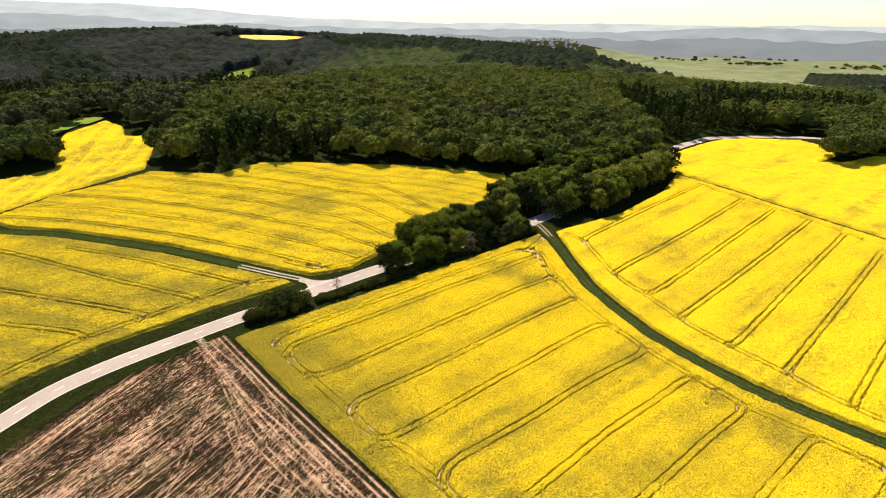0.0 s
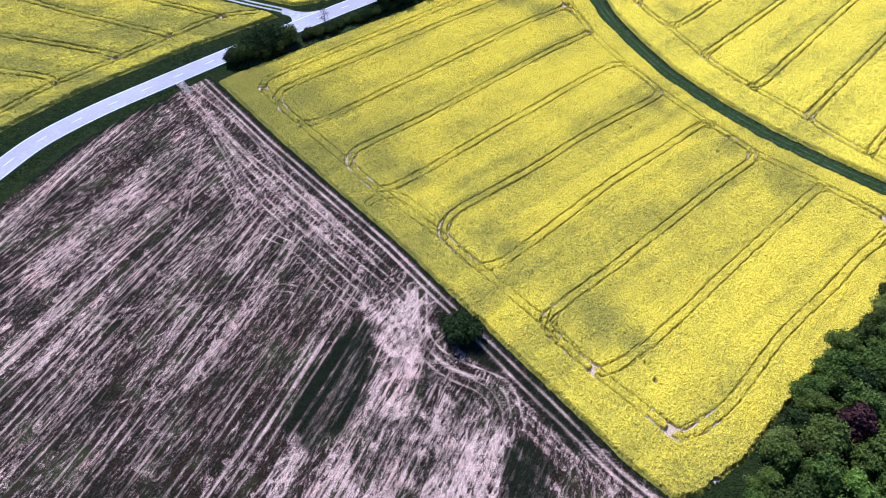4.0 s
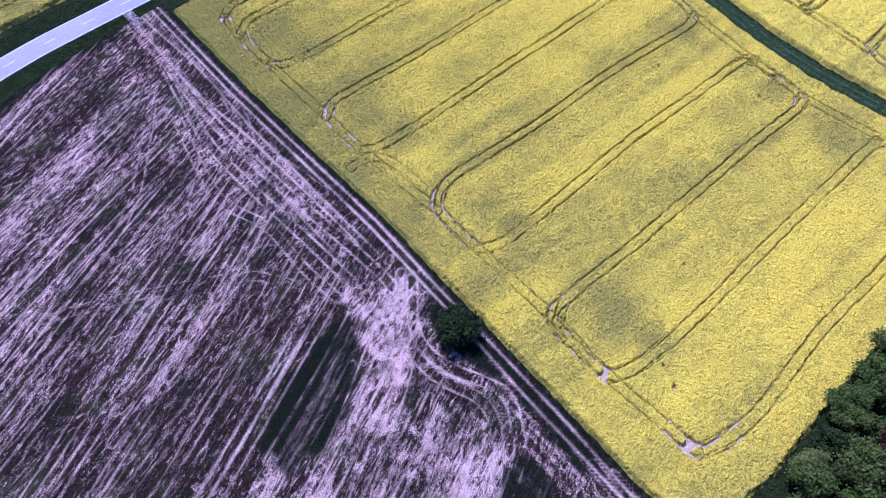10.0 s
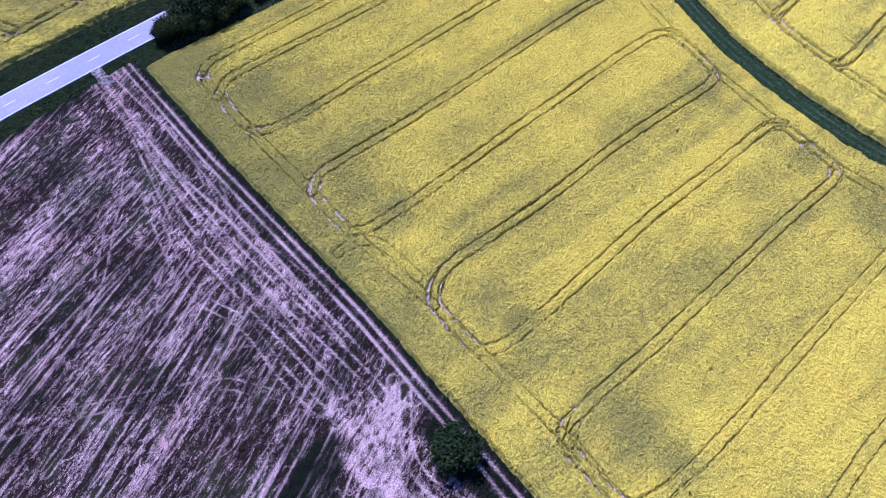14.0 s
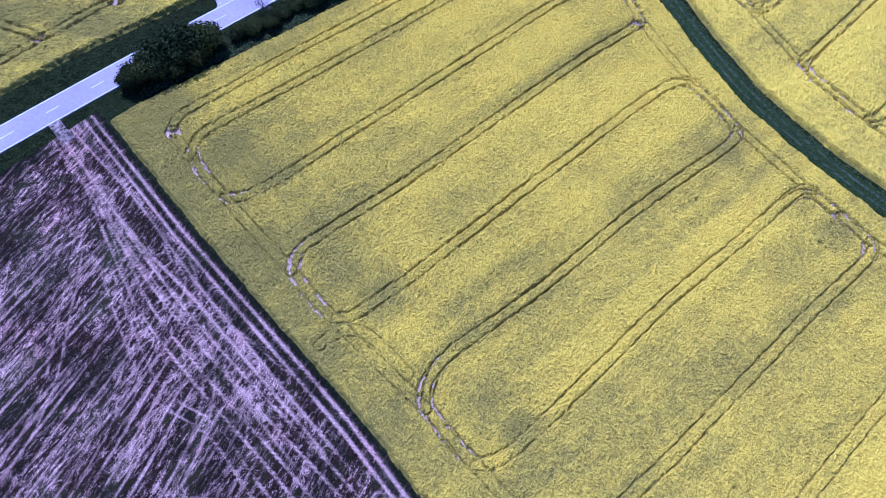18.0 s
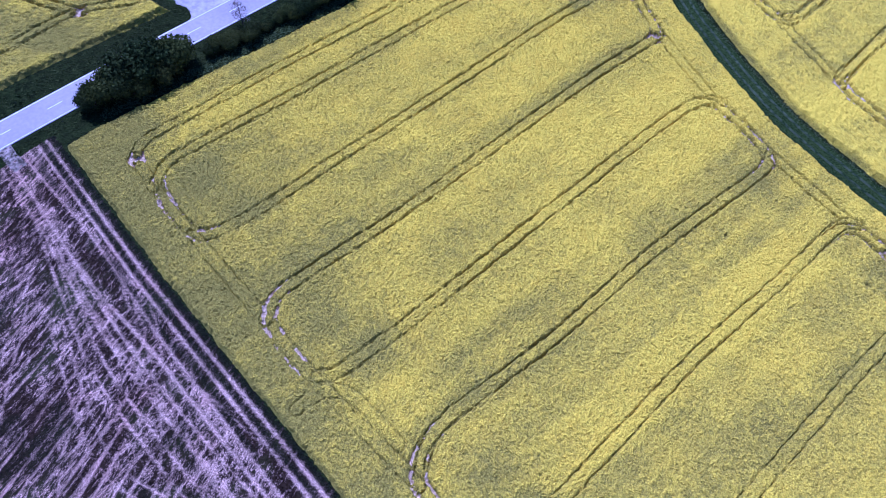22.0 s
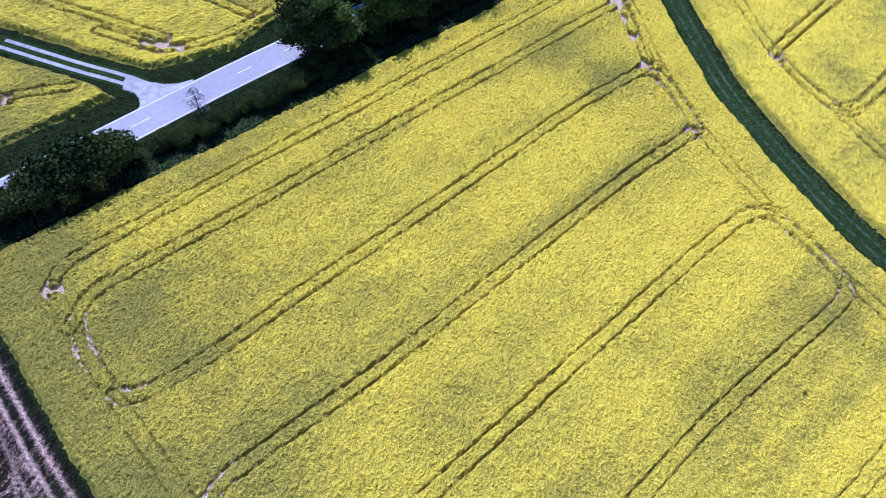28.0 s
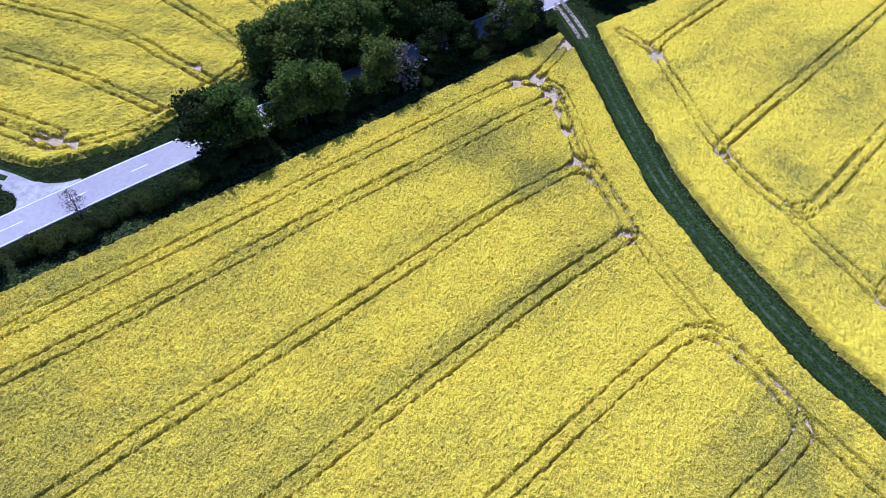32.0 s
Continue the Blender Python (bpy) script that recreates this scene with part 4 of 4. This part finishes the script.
bush(1.8, 31.6, 1, 1.3, "dark round bush in a grassy patch beside the field track", 1.15)
for x, y, s in ((-65, 109.6, 1.55), (-62.4, 112.6, 1.8), (-59.4, 115.4, 1.9), (-56.6, 118.2, 1.7), (-67, 107.6, 1.1), (-61, 111, 1.4), (-57.6, 115, 1.5)):
    bush(x, y, rnd.choice((0, 1)), s, "dense dark roadside bush by the verge")
for i in range(26):
    k = i / 25
    bush(-50.3 + 25 * k + rnd.uniform(-0.8, 0.8), 121.8 + 24 * k + rnd.uniform(-0.8, 0.8), rnd.choice((0, 0, 1)), rnd.uniform(0.42, 0.85), "low dark shrub in the roadside hedge")
# mostly dark leaves: the shade under the trees is put into their colour
for i in range(22):
    k = i / 21
    bush(-27 + 44 * k + rnd.uniform(-1, 1), 145.6 + 42 * k + rnd.uniform(-1, 1), rnd.choice((0, 1, 1)), rnd.uniform(0.5, 0.8), "low dark shrub under the avenue trees")

# ---- woods behind ----
def wood_stuff(name, label, spots, variants, seed):
    """Many trees as one mesh: leaf clumps of one crown per tree, turned and scaled."""
    rng = np.random.default_rng(seed)
    V, F, n = [], [], 0
    for x, y in spots:
        lot = FAR_BROAD if variants is BROAD and math.hypot(x, y) > 400 else variants
        v, f = lot[rng.integers(len(lot))]
        a, s, w = rng.random() * 6.3, rng.uniform(0.8, 1.25), rng.uniform(0.85, 1.15)
        c, d = math.cos(a), math.sin(a)
        p = np.stack([(v[:, 0] * c - v[:, 1] * d) * s * w + x, (v[:, 0] * d + v[:, 1] * c) * s * w + y, v[:, 2] * s + land(x, y)], 1)
        V.append(p)
        F.append(f + n)
        n += len(v)
    return np.concatenate(V), np.concatenate(F)


def crown_clumps(seed, height, spread, leaves, size, conifer=False, facets=5):
    rng = np.random.default_rng(seed)
    if conifer:
        blobs = [((0, 0, height * (0.25 + 0.16 * i)), (spread * 0.5 * (1 - 0.19 * i),) * 2 + (height * 0.16,)) for i in range(5)]
    else:
        blobs = [((spread * 0.28 * math.cos(i * 2.4) * (i > 0), spread * 0.28 * math.sin(i * 2.4) * (i > 0), height * (0.80 if i == 0 else 0.55 + 0.2 * rng.random())), (spread * 0.3, spread * 0.3, height * 0.24)) for i in range(6)]
        dome = lump(rng, (0, 0, height * 0.62), (spread * 0.44, spread * 0.44, height * 0.31), facets, 0.36, -0.9)
        return gather([dome, leaf_cloud(rng, blobs, leaves, size)])
    return leaf_cloud(rng, blobs, leaves, size)


def scatter(poly, gap, seed):
    rng = np.random.default_rng(seed)
    a = np.array(poly)
    x, y = np.meshgrid(np.arange(a[:, 0].min(), a[:, 0].max(), gap), np.arange(a[:, 1].min(), a[:, 1].max(), gap))
    x, y = x.ravel(), y.ravel()
    x, y = x + rng.uniform(-0.42, 0.42, len(x)) * gap, y + rng.uniform(-0.42, 0.42, len(x)) * gap
    k = inside(x, y, poly) > 0
    return list(zip(x[k], y[k]))


BROAD = [crown_clumps(300 + i, 14, 11.5, 165, 0.62) for i in range(5)]
FIR = [crown_clumps(310 + i, 17, 8.0, 130, 0.95, True) for i in range(3)]
FAR_BROAD = [crown_clumps(330 + i, 14, 11.5, 70, 0.85, facets=4) for i in range(4)]
LOW_BROAD = [crown_clumps(340 + i, 8, 14, 46, 2.2) for i in range(3)]
LEAF_MID = leaf_material("woodland_leaves", (0.024, 0.040, 0.010), (0.078, 0.104, 0.022), 0.25)
LEAF_WOOD = leaf_material("forest_leaves", (0.028, 0.050, 0.009), (0.098, 0.135, 0.024), 0.3)
# grey-green spring leaves, bluish dark to carry distance haze in the colour
LEAF_HAZE_GREY = leaf_material("hazed_grey_spring_woods", (0.022, 0.030, 0.024), (0.056, 0.066, 0.046), 0.1)
LEAF_BROWN = leaf_material("budding_leaves", (0.022, 0.033, 0.013), (0.062, 0.074, 0.026), 0.2)


def woods(name, label, spots, variants, mat, seed):
    if spots:
        v, f = wood_stuff(name, label, spots, variants, seed)
        tagged(new(name, sheet_mesh(name, v, f, mat)), label, "forest", kind="stuff")


HILL = [(-193, 290), (-182, 262), (-168, 233), (-160, 228), (-134, 229.5), (-121, 251), (-80, 259), (-46, 264), (10, 260), (74, 286), (102, 335), (145, 378), (205, 393), (300, 388), (400, 480), (350, 600), (240, 690), (60, 720), (-120, 660), (-215, 480)]
spots = scatter(HILL, 8.6, 401)
kinds = {"broad": [], "mid": [], "fir": [], "brown": []}
for x, y in spots:
    patch = float(vnoise(np.array(x / 70), np.array(y / 70), 71))
    fine = float(vnoise(np.array(x / 16), np.array(y / 16), 72))
    if (-152 < x < -84 and y < 285) or (x > 95 and y < 520 and patch > 0.25):
        kinds["fir" if fine > 0.12 else "mid"].append((x, y))
    elif patch > 0.93:
        kinds["brown"].append((x, y))
    else:
        kinds["broad" if fine > 0.42 else "mid"].append((x, y))
woods("forest", "light green deciduous forest covering the hill", kinds["broad"], BROAD, LEAF_WOOD, 501)
woods("forest", "mid-green deciduous forest covering the hill", kinds["mid"], BROAD, LEAF_MID, 502)
woods("conifer_forest", "dark conifer stands at the edge of the forest", kinds["fir"], FIR, LEAF_DARK, 503)
woods("forest", "brownish budding forest trees", kinds["brown"], BROAD, LEAF_BROWN, 504)

YELLOW_FAR = [(-570, 1240), (-420, 1300), (-400, 1260), (-440, 1160), (-500, 1150), (-540, 1180)]
CLEARING = [(-462, 786), (-394, 786), (-362, 810), (-370, 846), (-410, 846), (-415, 812)]
YELLOW_FRONT = [(-610, 1200), (-560, 1080), (-390, 1080), (-385, 1230)]
CLEARING_FRONT = [(-470, 786), (-440, 730), (-345, 745), (-350, 810)]
MEADOW = [(196, 1010), (252, 800), (400, 650), (440, 800), (600, 1300), (1300, 2000), (1700, 3300), (500, 3300), (180, 1600)]
EAST = [(404, 642), (446, 800), (606, 1300), (760, 1480), (1500, 1800), (1500, 900), (760, 420), (450, 420)]
OUTER = [(-262, 205), (-250, 262), (-262, 320), (-240, 313), (-226, 303), (-214, 285), (-200, 292), (-192, 292), (-215, 480), (-120, 660), (60, 720), (240, 690), (350, 600), (400, 480), (300, 388), (330, 330), (440, 420), (420, 640), (250, 790), (190, 1000), (150, 1150), (0, 1500), (-500, 1650), (-1150, 1500), (-1000, 700), (-520, 240), (-330, 150)]
close = {"mid": [], "fir": [], "brown": [], "grey": []}
for x, y in scatter(OUTER, 10.5, 405):
    if math.hypot(x, y) > 640:
        continue
    patch = float(vnoise(np.array(x / 120), np.array(y / 120), 73)) + 0.3 * (float(vnoise(np.array(x / 30), np.array(y / 30), 74)) - 0.5)
    kind = "fir" if patch > 0.55 else "brown" if patch < 0.22 else "mid"
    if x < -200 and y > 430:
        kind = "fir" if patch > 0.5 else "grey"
    close[kind].append((x, y))


def canopy_material():
    """Far woods: conifer and broadleaf stands, each crown with a tone of its own."""
    m, t, b = material("far_woods")
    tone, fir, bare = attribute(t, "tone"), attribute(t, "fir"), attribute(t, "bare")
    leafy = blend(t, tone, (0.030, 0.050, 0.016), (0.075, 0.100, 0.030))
    # western stands: grey-green woods with the blue of haze mixed into the colour
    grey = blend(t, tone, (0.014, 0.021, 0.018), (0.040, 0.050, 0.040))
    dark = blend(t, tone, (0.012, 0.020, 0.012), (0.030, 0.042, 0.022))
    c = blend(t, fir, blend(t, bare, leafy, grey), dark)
    c = blend(t, maths(t, "MULTIPLY", grain(t, place(t), 0.5, 4), 0.5), c, (0.012, 0.016, 0.010))
    t.links.new(c, b.inputs["Base Color"])
    relief(t, b, grain(t, place(t), 0.35, 4), 1.0, 2.0)
    return m


def canopy(name, label, poly, step, gaps):
    """Crowns of a far wood as one lumpy sheet: a dome to each tree, pits between them."""
    a = np.array(poly)
    x, y, f = grid(np.arange(a[:, 0].min(), a[:, 0].max(), step), np.arange(a[:, 1].min(), a[:, 1].max(), step))
    d = inside(x, y, poly)
    d = np.minimum(d, np.hypot(x, y) - 625)
    for g, m in gaps:
        d = np.minimum(d, -inside(x, y, g) - m)
    keep = d > -step
    f = f[keep[f].all(1)]
    used = np.unique(f)
    back = np.full(len(x), -1)
    back[used] = np.arange(len(used))
    x, y, d, f = x[used], y[used], d[used], back[f]
    stand = vnoise(x / 130, y / 130, 73) + 0.35 * (vnoise(x / 34, y / 34, 74) - 0.5)
    fir = smooth(0.50, 0.56, stand)
    fir = np.where((x > -330) & (x < -100) & (y > 840) & (y < 940), 0.0, np.where((y > 880) & (x > -300), 1.0, fir))
    # westward blend to the haze-tinted grey
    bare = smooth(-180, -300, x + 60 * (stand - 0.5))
    size = 11.0
    top, tone = np.full(len(x), -9.0), np.zeros(len(x))
    cx, cy = np.floor(x / size), np.floor(y / size)
    for i in (-1, 0, 1):
        for j in (-1, 0, 1):
            px, py = (cx + i + lattice(cx + i, cy + j, 91)) * size, (cy + j + lattice(cx + i, cy + j, 92)) * size
            tall = lattice(cx + i, cy + j, 93)
            near = np.hypot(x - px, y - py) / size
            h = 11 + 5 * tall - 8 * near**2 - fir * (7 * near - 5 * tall - 2)
            tone = np.where(h > top, lattice(cx + i, cy + j, 94), tone)
            top = np.maximum(top, h)
    z = land(x, y) + np.maximum(top, 1.0) * smooth(-2, 5, d)
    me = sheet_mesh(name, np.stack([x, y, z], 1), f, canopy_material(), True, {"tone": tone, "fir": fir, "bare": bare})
    tagged(new(name, me), label, "forest", kind="stuff")


canopy("far_forest", "distant dark woods beside pale meadows", EAST, 5.0, ())
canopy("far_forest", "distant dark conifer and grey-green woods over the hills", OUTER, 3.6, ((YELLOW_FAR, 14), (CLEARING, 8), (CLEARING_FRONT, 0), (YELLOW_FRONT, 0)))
woods("forest", "dark green woods in the near valley", close["mid"], BROAD, LEAF_MID, 517)
woods("conifer_forest", "dark conifers in the near valley", close["fir"], FIR, LEAF_DARK, 518)
woods("forest", "olive budding woods in the near valley", close["brown"], BROAD, LEAF_BROWN, 519)
woods("forest", "grey-green spring woods low in the valley", close["grey"], BROAD, LEAF_HAZE_GREY, 521)

# clumps at the ends of the fields
side = [(-232, 208), (-214, 222), (-222, 236), (-236, 246), (-252, 258), (-262, 240), (-250, 222), (-275, 214), (-262, 200)]
woods("forest", "dark wood between two yellow fields", scatter(side, 7.5, 403), BROAD, LEAF_MID, 514)
woods("forest", "dark round copse on the crest", scatter([(190, 322), (206, 318), (240, 344), (300, 350), (330, 380), (300, 386), (230, 386), (210, 356)], 7.5, 404), BROAD, LEAF_MID, 515)
clumps = []
for cx, cy, n, r in ((640, 2300, 14, 60), (820, 2150, 22, 55), (1010, 2500, 18, 120), (900, 1750, 16, 60), (1150, 2100, 26, 90)):
    crng = np.random.default_rng(cx)
    clumps += [(cx + crng.normal() * r, cy + crng.normal() * r * 0.3) for _ in range(n)]
woods("forest", "small dark copses on far meadows", clumps, LOW_BROAD, LEAF_MID, 516)


def far_field(name, label, poly, step, mat):
    a = np.array(poly)
    x, y, f = grid(np.arange(a[:, 0].min(), a[:, 0].max(), step), np.arange(a[:, 1].min(), a[:, 1].max(), step))
    keep = inside(x, y, poly) > -step * 0.3
    f = f[keep[f].all(1)]
    used = np.unique(f)
    back = np.full(len(x), -1)
    back[used] = np.arange(len(used))
    x, y, f = x[used], y[used], back[f]
    me = sheet_mesh(name, np.stack([x, y, land(x, y) + 0.8], 1), f, mat, True)
    tagged(new(name, me), label, "crop field", kind="stuff")


MEADOW_GREEN = plain("pale_meadow", (0.12, 0.15, 0.075), (0.19, 0.21, 0.115), 0.02)
FAR_YELLOW = plain("far_rapeseed", (0.52, 0.39, 0.09), (0.64, 0.50, 0.14), 0.05)
FRESH_GREEN = plain("fresh_green_crop", (0.12, 0.18, 0.03), (0.18, 0.24, 0.04), 0.05)
far_field("meadow", "pale green meadows beyond the forest", MEADOW, 28, MEADOW_GREEN)
far_field("far_rapeseed_field", "yellow rapeseed field on a distant ridge", YELLOW_FAR, 6, FAR_YELLOW)
far_field("forest_clearing", "bright green clearing in the dark woods", CLEARING, 6, FRESH_GREEN)
far_field("grass_field", "pale green grass strip beside the yellow tongue", [(-252, 282), (-250, 312), (-246, 318), (-262, 316), (-280, 280), (-268, 254), (-250, 254)], 3, FRESH_GREEN)


# ---- hazy hills at the horizon ----
def haze_hills(radius, low, high, seed, colour, west):
    n = 260
    a = np.linspace(-1.15, 1.15, n)
    wave = vnoise(a * 6 + 40, a * 0 + seed, seed) * 0.55 + vnoise(a * 17 + 40, a * 0 + seed, seed + 1) * 0.30 + vnoise(a * 60 + 40, a * 0, seed + 2) * 0.15
    top = low + (high - low) * wave + west * smooth(-0.05, -0.75, a)
    x, y = radius * np.sin(a), radius * np.cos(a)
    verts = np.concatenate([np.stack([x, y, top], 1), np.stack([x * 0.93, y * 0.93, top * 0 - 140], 1), np.stack([x * 1.05, y * 1.05, top * 0 - 140], 1)])
    i = np.arange(n - 1)
    faces = np.concatenate([np.stack([i, i + n, i + n + 1, i + 1], 1), np.stack([i, i + 1, i + 1 + 2 * n, i + 2 * n], 1)])
    m, t, b = material("hazy_hills")
    # distance haze put in as emission; farther ridges are given paler colours
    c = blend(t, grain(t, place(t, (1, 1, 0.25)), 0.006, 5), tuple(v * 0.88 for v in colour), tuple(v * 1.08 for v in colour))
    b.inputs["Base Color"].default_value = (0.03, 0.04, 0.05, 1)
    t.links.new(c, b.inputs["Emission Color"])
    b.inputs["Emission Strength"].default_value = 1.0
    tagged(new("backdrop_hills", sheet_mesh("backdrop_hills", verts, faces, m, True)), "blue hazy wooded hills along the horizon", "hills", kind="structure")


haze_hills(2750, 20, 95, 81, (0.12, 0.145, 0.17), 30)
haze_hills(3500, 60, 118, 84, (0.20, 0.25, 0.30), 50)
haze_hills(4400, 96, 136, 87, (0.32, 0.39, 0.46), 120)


# ---- village far off ----
WALLS = plain("white_render", (0.62, 0.60, 0.56), (0.78, 0.76, 0.72), 0.5)
ROOFS = plain("grey_roof_tiles", (0.24, 0.20, 0.19), (0.34, 0.30, 0.29), 0.5)


def house_parts():
    w, d, h, r = 5.5, 4.5, 6.0, 3.6
    wv = [(-w, -d, -2), (w, -d, -2), (w, d, -2), (-w, d, -2), (-w, -d, h), (w, -d, h), (w, d, h), (-w, d, h)]
    wf = [(0, 1, 5, 4), (1, 2, 6, 5), (2, 3, 7, 6), (3, 0, 4, 7)]
    e = 0.5
    rv = [(-w - e, -d - e, h - 0.3), (w + e, -d - e, h - 0.3), (w + e, 0, h + r), (-w - e, 0, h + r), (-w - e, d + e, h - 0.3), (w + e, d + e, h - 0.3)]
    return sheet_mesh("wall", wv, wf, WALLS), sheet_mesh("roof", rv, [(0, 1, 2, 3), (3, 2, 5, 4)], ROOFS)


hw, hr = house_parts()
vr = random.Random(9)
for i in range(84):
    k = i / 83
    x, y = 0 + 260 * k + vr.uniform(-25, 25), 2390 + vr.uniform(-90, 90)
    house = new("house")
    house.matrix_basis = pose(x, y, float(land(x, y)), 0, 0, vr.uniform(0, 180)) @ Matrix.Scale(vr.uniform(0.6, 1.0), 4)
    part("wall", hw, house)
    part("roof", hr, house)
    tagged(house, "small white house of a distant village", "house", "village houses")


# ---- tracks and verges ----
SOIL_PALE = plain("worn_track", (0.016, 0.028, 0.008), (0.070, 0.083, 0.038), 1.4, 0.95, 0.04)
BARE_SOIL = plain("pale_soil", (0.05, 0.042, 0.026), (0.40, 0.31, 0.22), 1.5, 0.95, 0.05)
TRACK_GRASS = plain("mown_grass", (0.010, 0.020, 0.004), (0.048, 0.070, 0.015), 3.5, 0.95, 0.12)


FAN = rounded([(-57.4, 128.6), (-57.6, 130.6), (-58.8, 132.2), (-61.6, 133.2)], 0.5) + rounded([(-62.2, 136.4), (-58.8, 135.5), (-55.6, 135.1), (-53.2, 135.6), (-51.2, 136.8)], 0.5) + [(-50.4, 135.8), (-56.4, 128.8)]


def patch(name, poly, step, lift, mat):
    """A thin spread of gravel within an outline, ragged at its edge."""
    a = np.array(poly)
    x, y, f = grid(np.arange(a[:, 0].min() - 1, a[:, 0].max() + 1, step), np.arange(a[:, 1].min() - 1, a[:, 1].max() + 1, step))
    d = inside(x, y, poly) + 0.2 * (vnoise(x * 1.5, y * 1.5, 77) - 0.5)
    f = f[(d > -step)[f].all(1)]
    used = np.unique(f)
    back = np.full(len(x), -1)
    back[used] = np.arange(len(used))
    x, y, d, f = x[used], y[used], d[used], back[f]
    return sheet_mesh(name, np.stack([x, y, land(x, y) + lift * smooth(-0.3, 0.2, d) - 0.02 * (d < 0)], 1), f, mat, True)


def build_tracks():
    g = new("grass_track", ribbon("grass_track", GTRACK, 2.1, 0.05, TRACK_GRASS, 0.1, 8, 0.06))
    tagged(g, "green grass farm track with two worn wheel lines", "track", kind="structure")
    for off in (-0.85, 0.75):
        part("wheel_line", ribbon("wheel_line", beside(GTRACK, off), 0.26, 0.115, SOIL_PALE, 0.03, 1), g, "faint worn wheel line")
    bare = GTRACK[:8]
    for off in (-0.8, 0.8):
        part("wheel_line", ribbon("wheel_line", beside(bare, off), 0.42, 0.125, BARE_SOIL, 0.03, 2), g, "pale bare wheel line")
    l = new("farm_track", ribbon("farm_track", LTRACK, 1.7, 0.05, TRACK_GRASS, 0.1, 6, 0.0))
    tagged(l, "farm track of two pale gravel strips with grass between", "track", kind="structure")
    for off in (-0.85, 0.85):
        part("gravel_strip", ribbon("gravel_strip", beside(LTRACK[1:17], off), 0.34, 0.075, CONCRETE, 0.03, 2), l, "pale gravel wheel strip")
    part("track_mouth", patch("track_mouth", FAN, 0.16, 0.085, CONCRETE), l, "pale gravel fan where the track meets the road")
    h = new("field_entrance", ribbon("field_entrance", rounded([(-78.8, 97.2), (-76.6, 95.2), (-74, 93.4)], 0.5), 1.1, 0.07, BARE_SOIL, 0.05, 4))
    tagged(h, "pale trodden field entrance at the road", "track", kind="structure")
    part("bare_patch", ribbon("bare_patch", rounded([(20.5, 203), (20, 199), (20.6, 195.5)], 0.5), 1.6, 0.09, BARE_SOIL, 0.05, 4), g, "pale bare ground where the track meets the road")


build_tracks()


def tufts(name, label, lines, count, size, mat, seed):
    """Grass tufts strewn along strips: (line, nearest offset, farthest offset)."""
    rng = np.random.default_rng(seed)
    at = []
    for line, a, b, share in lines:
        fine = np.array(rounded(line, 1.0))
        way = np.gradient(fine, axis=0)
        way /= np.linalg.norm(way, axis=1)[:, None] + 1e-9
        n = int(count * share)
        i = rng.integers(0, len(fine), n)
        slide = rng.uniform(-0.5, 0.5, (n, 1))
        off = rng.uniform(a, b, n)
        at.append(np.stack([fine[i, 0] + way[i, 1] * off, fine[i, 1] - way[i, 0] * off], 1) + way[i] * slide + rng.normal(size=(n, 2)) * 0.2)
    at = np.concatenate(at)
    at = at[(inside(at[:, 0], at[:, 1], FAN) < -0.2) & (line_gap(at[:, 0], at[:, 1], LTRACK[:17]) > 1.5) & (line_gap(at[:, 0], at[:, 1], ROAD) > 3.2)]
    n = len(at)
    base = np.concatenate([at, land(at[:, 0], at[:, 1])[:, None]], 1)
    ang = rng.random(n) * 6.28
    s = size * rng.uniform(0.5, 1.4, n)
    ax = np.stack([np.cos(ang), np.sin(ang), np.zeros(n)], 1) * s[:, None]
    lean = rng.normal(size=(n, 3)) * 0.9 * s[:, None]
    lean[:, 2] = s * rng.uniform(0.3, 0.8, n)
    v = np.stack([base - ax * 0.6, base + ax * 0.6, base + ax * 0.45 + lean, base - ax * 0.45 + lean], 1).reshape(-1, 3)
    tagged(new(name, sheet_mesh(name, v, np.arange(n * 4).reshape(-1, 4), mat)), label, "grass", kind="stuff")


near_road = [p for p in ROAD if -20 < p[1] < 205]
GRASS_BLADES = leaf_material("grass_blades", (0.011, 0.019, 0.004), (0.040, 0.056, 0.012), 0.2)
tufts("grass", "tall dark grass on the road verges", [(near_road, -8.2, -3.6, 0.55), (near_road, 3.6, 6.0, 0.45)], 14000, 0.22, GRASS_BLADES, 601)
tufts("grass", "grass along the field tracks", [(GTRACK, -2.6, -1.7, 0.35), (GTRACK, 1.7, 2.7, 0.35), (GTRACK, -1.9, 1.9, 0.9), (LTRACK[7:], -2.6, -1.5, 0.15), (LTRACK[7:], 1.5, 2.6, 0.15)], 6000, 0.15, GRASS_BLADES, 602)
CROP_FOOT = [(-71, 99.4), (-47.6, 78.6), (-29, 63.4), (-13.8, 50.8), (-0.2, 38.2), (21, 19), (30.3, 10.5), (37.2, 5.4)]
tufts("grass", "ragged green margin along the crop edge", [(CROP_FOOT, -0.4, 0.9, 1.0)], 2500, 0.13, GRASS_BLADES, 603)

WEEDS = leaf_material("grey_green_weeds", (0.030, 0.052, 0.012), (0.110, 0.145, 0.045), 0.3)
HEDGE_FOOT = [(-64, 104.6), (-51.5, 115.8), (-37.2, 129.4), (-23.3, 143.2), (-8.5, 157.8), (10, 176.8)]
tufts("weeds", "grey-green tall weeds between the hedge and the crop", [(HEDGE_FOOT, -2.6, -0.3, 1.0)], 8000, 0.17, WEEDS, 604)
tufts("weeds", "grey-green tall grass on the bank of the grass track", [(GTRACK, -2.7, -1.4, 1.0)], 5000, 0.16, WEEDS, 605)
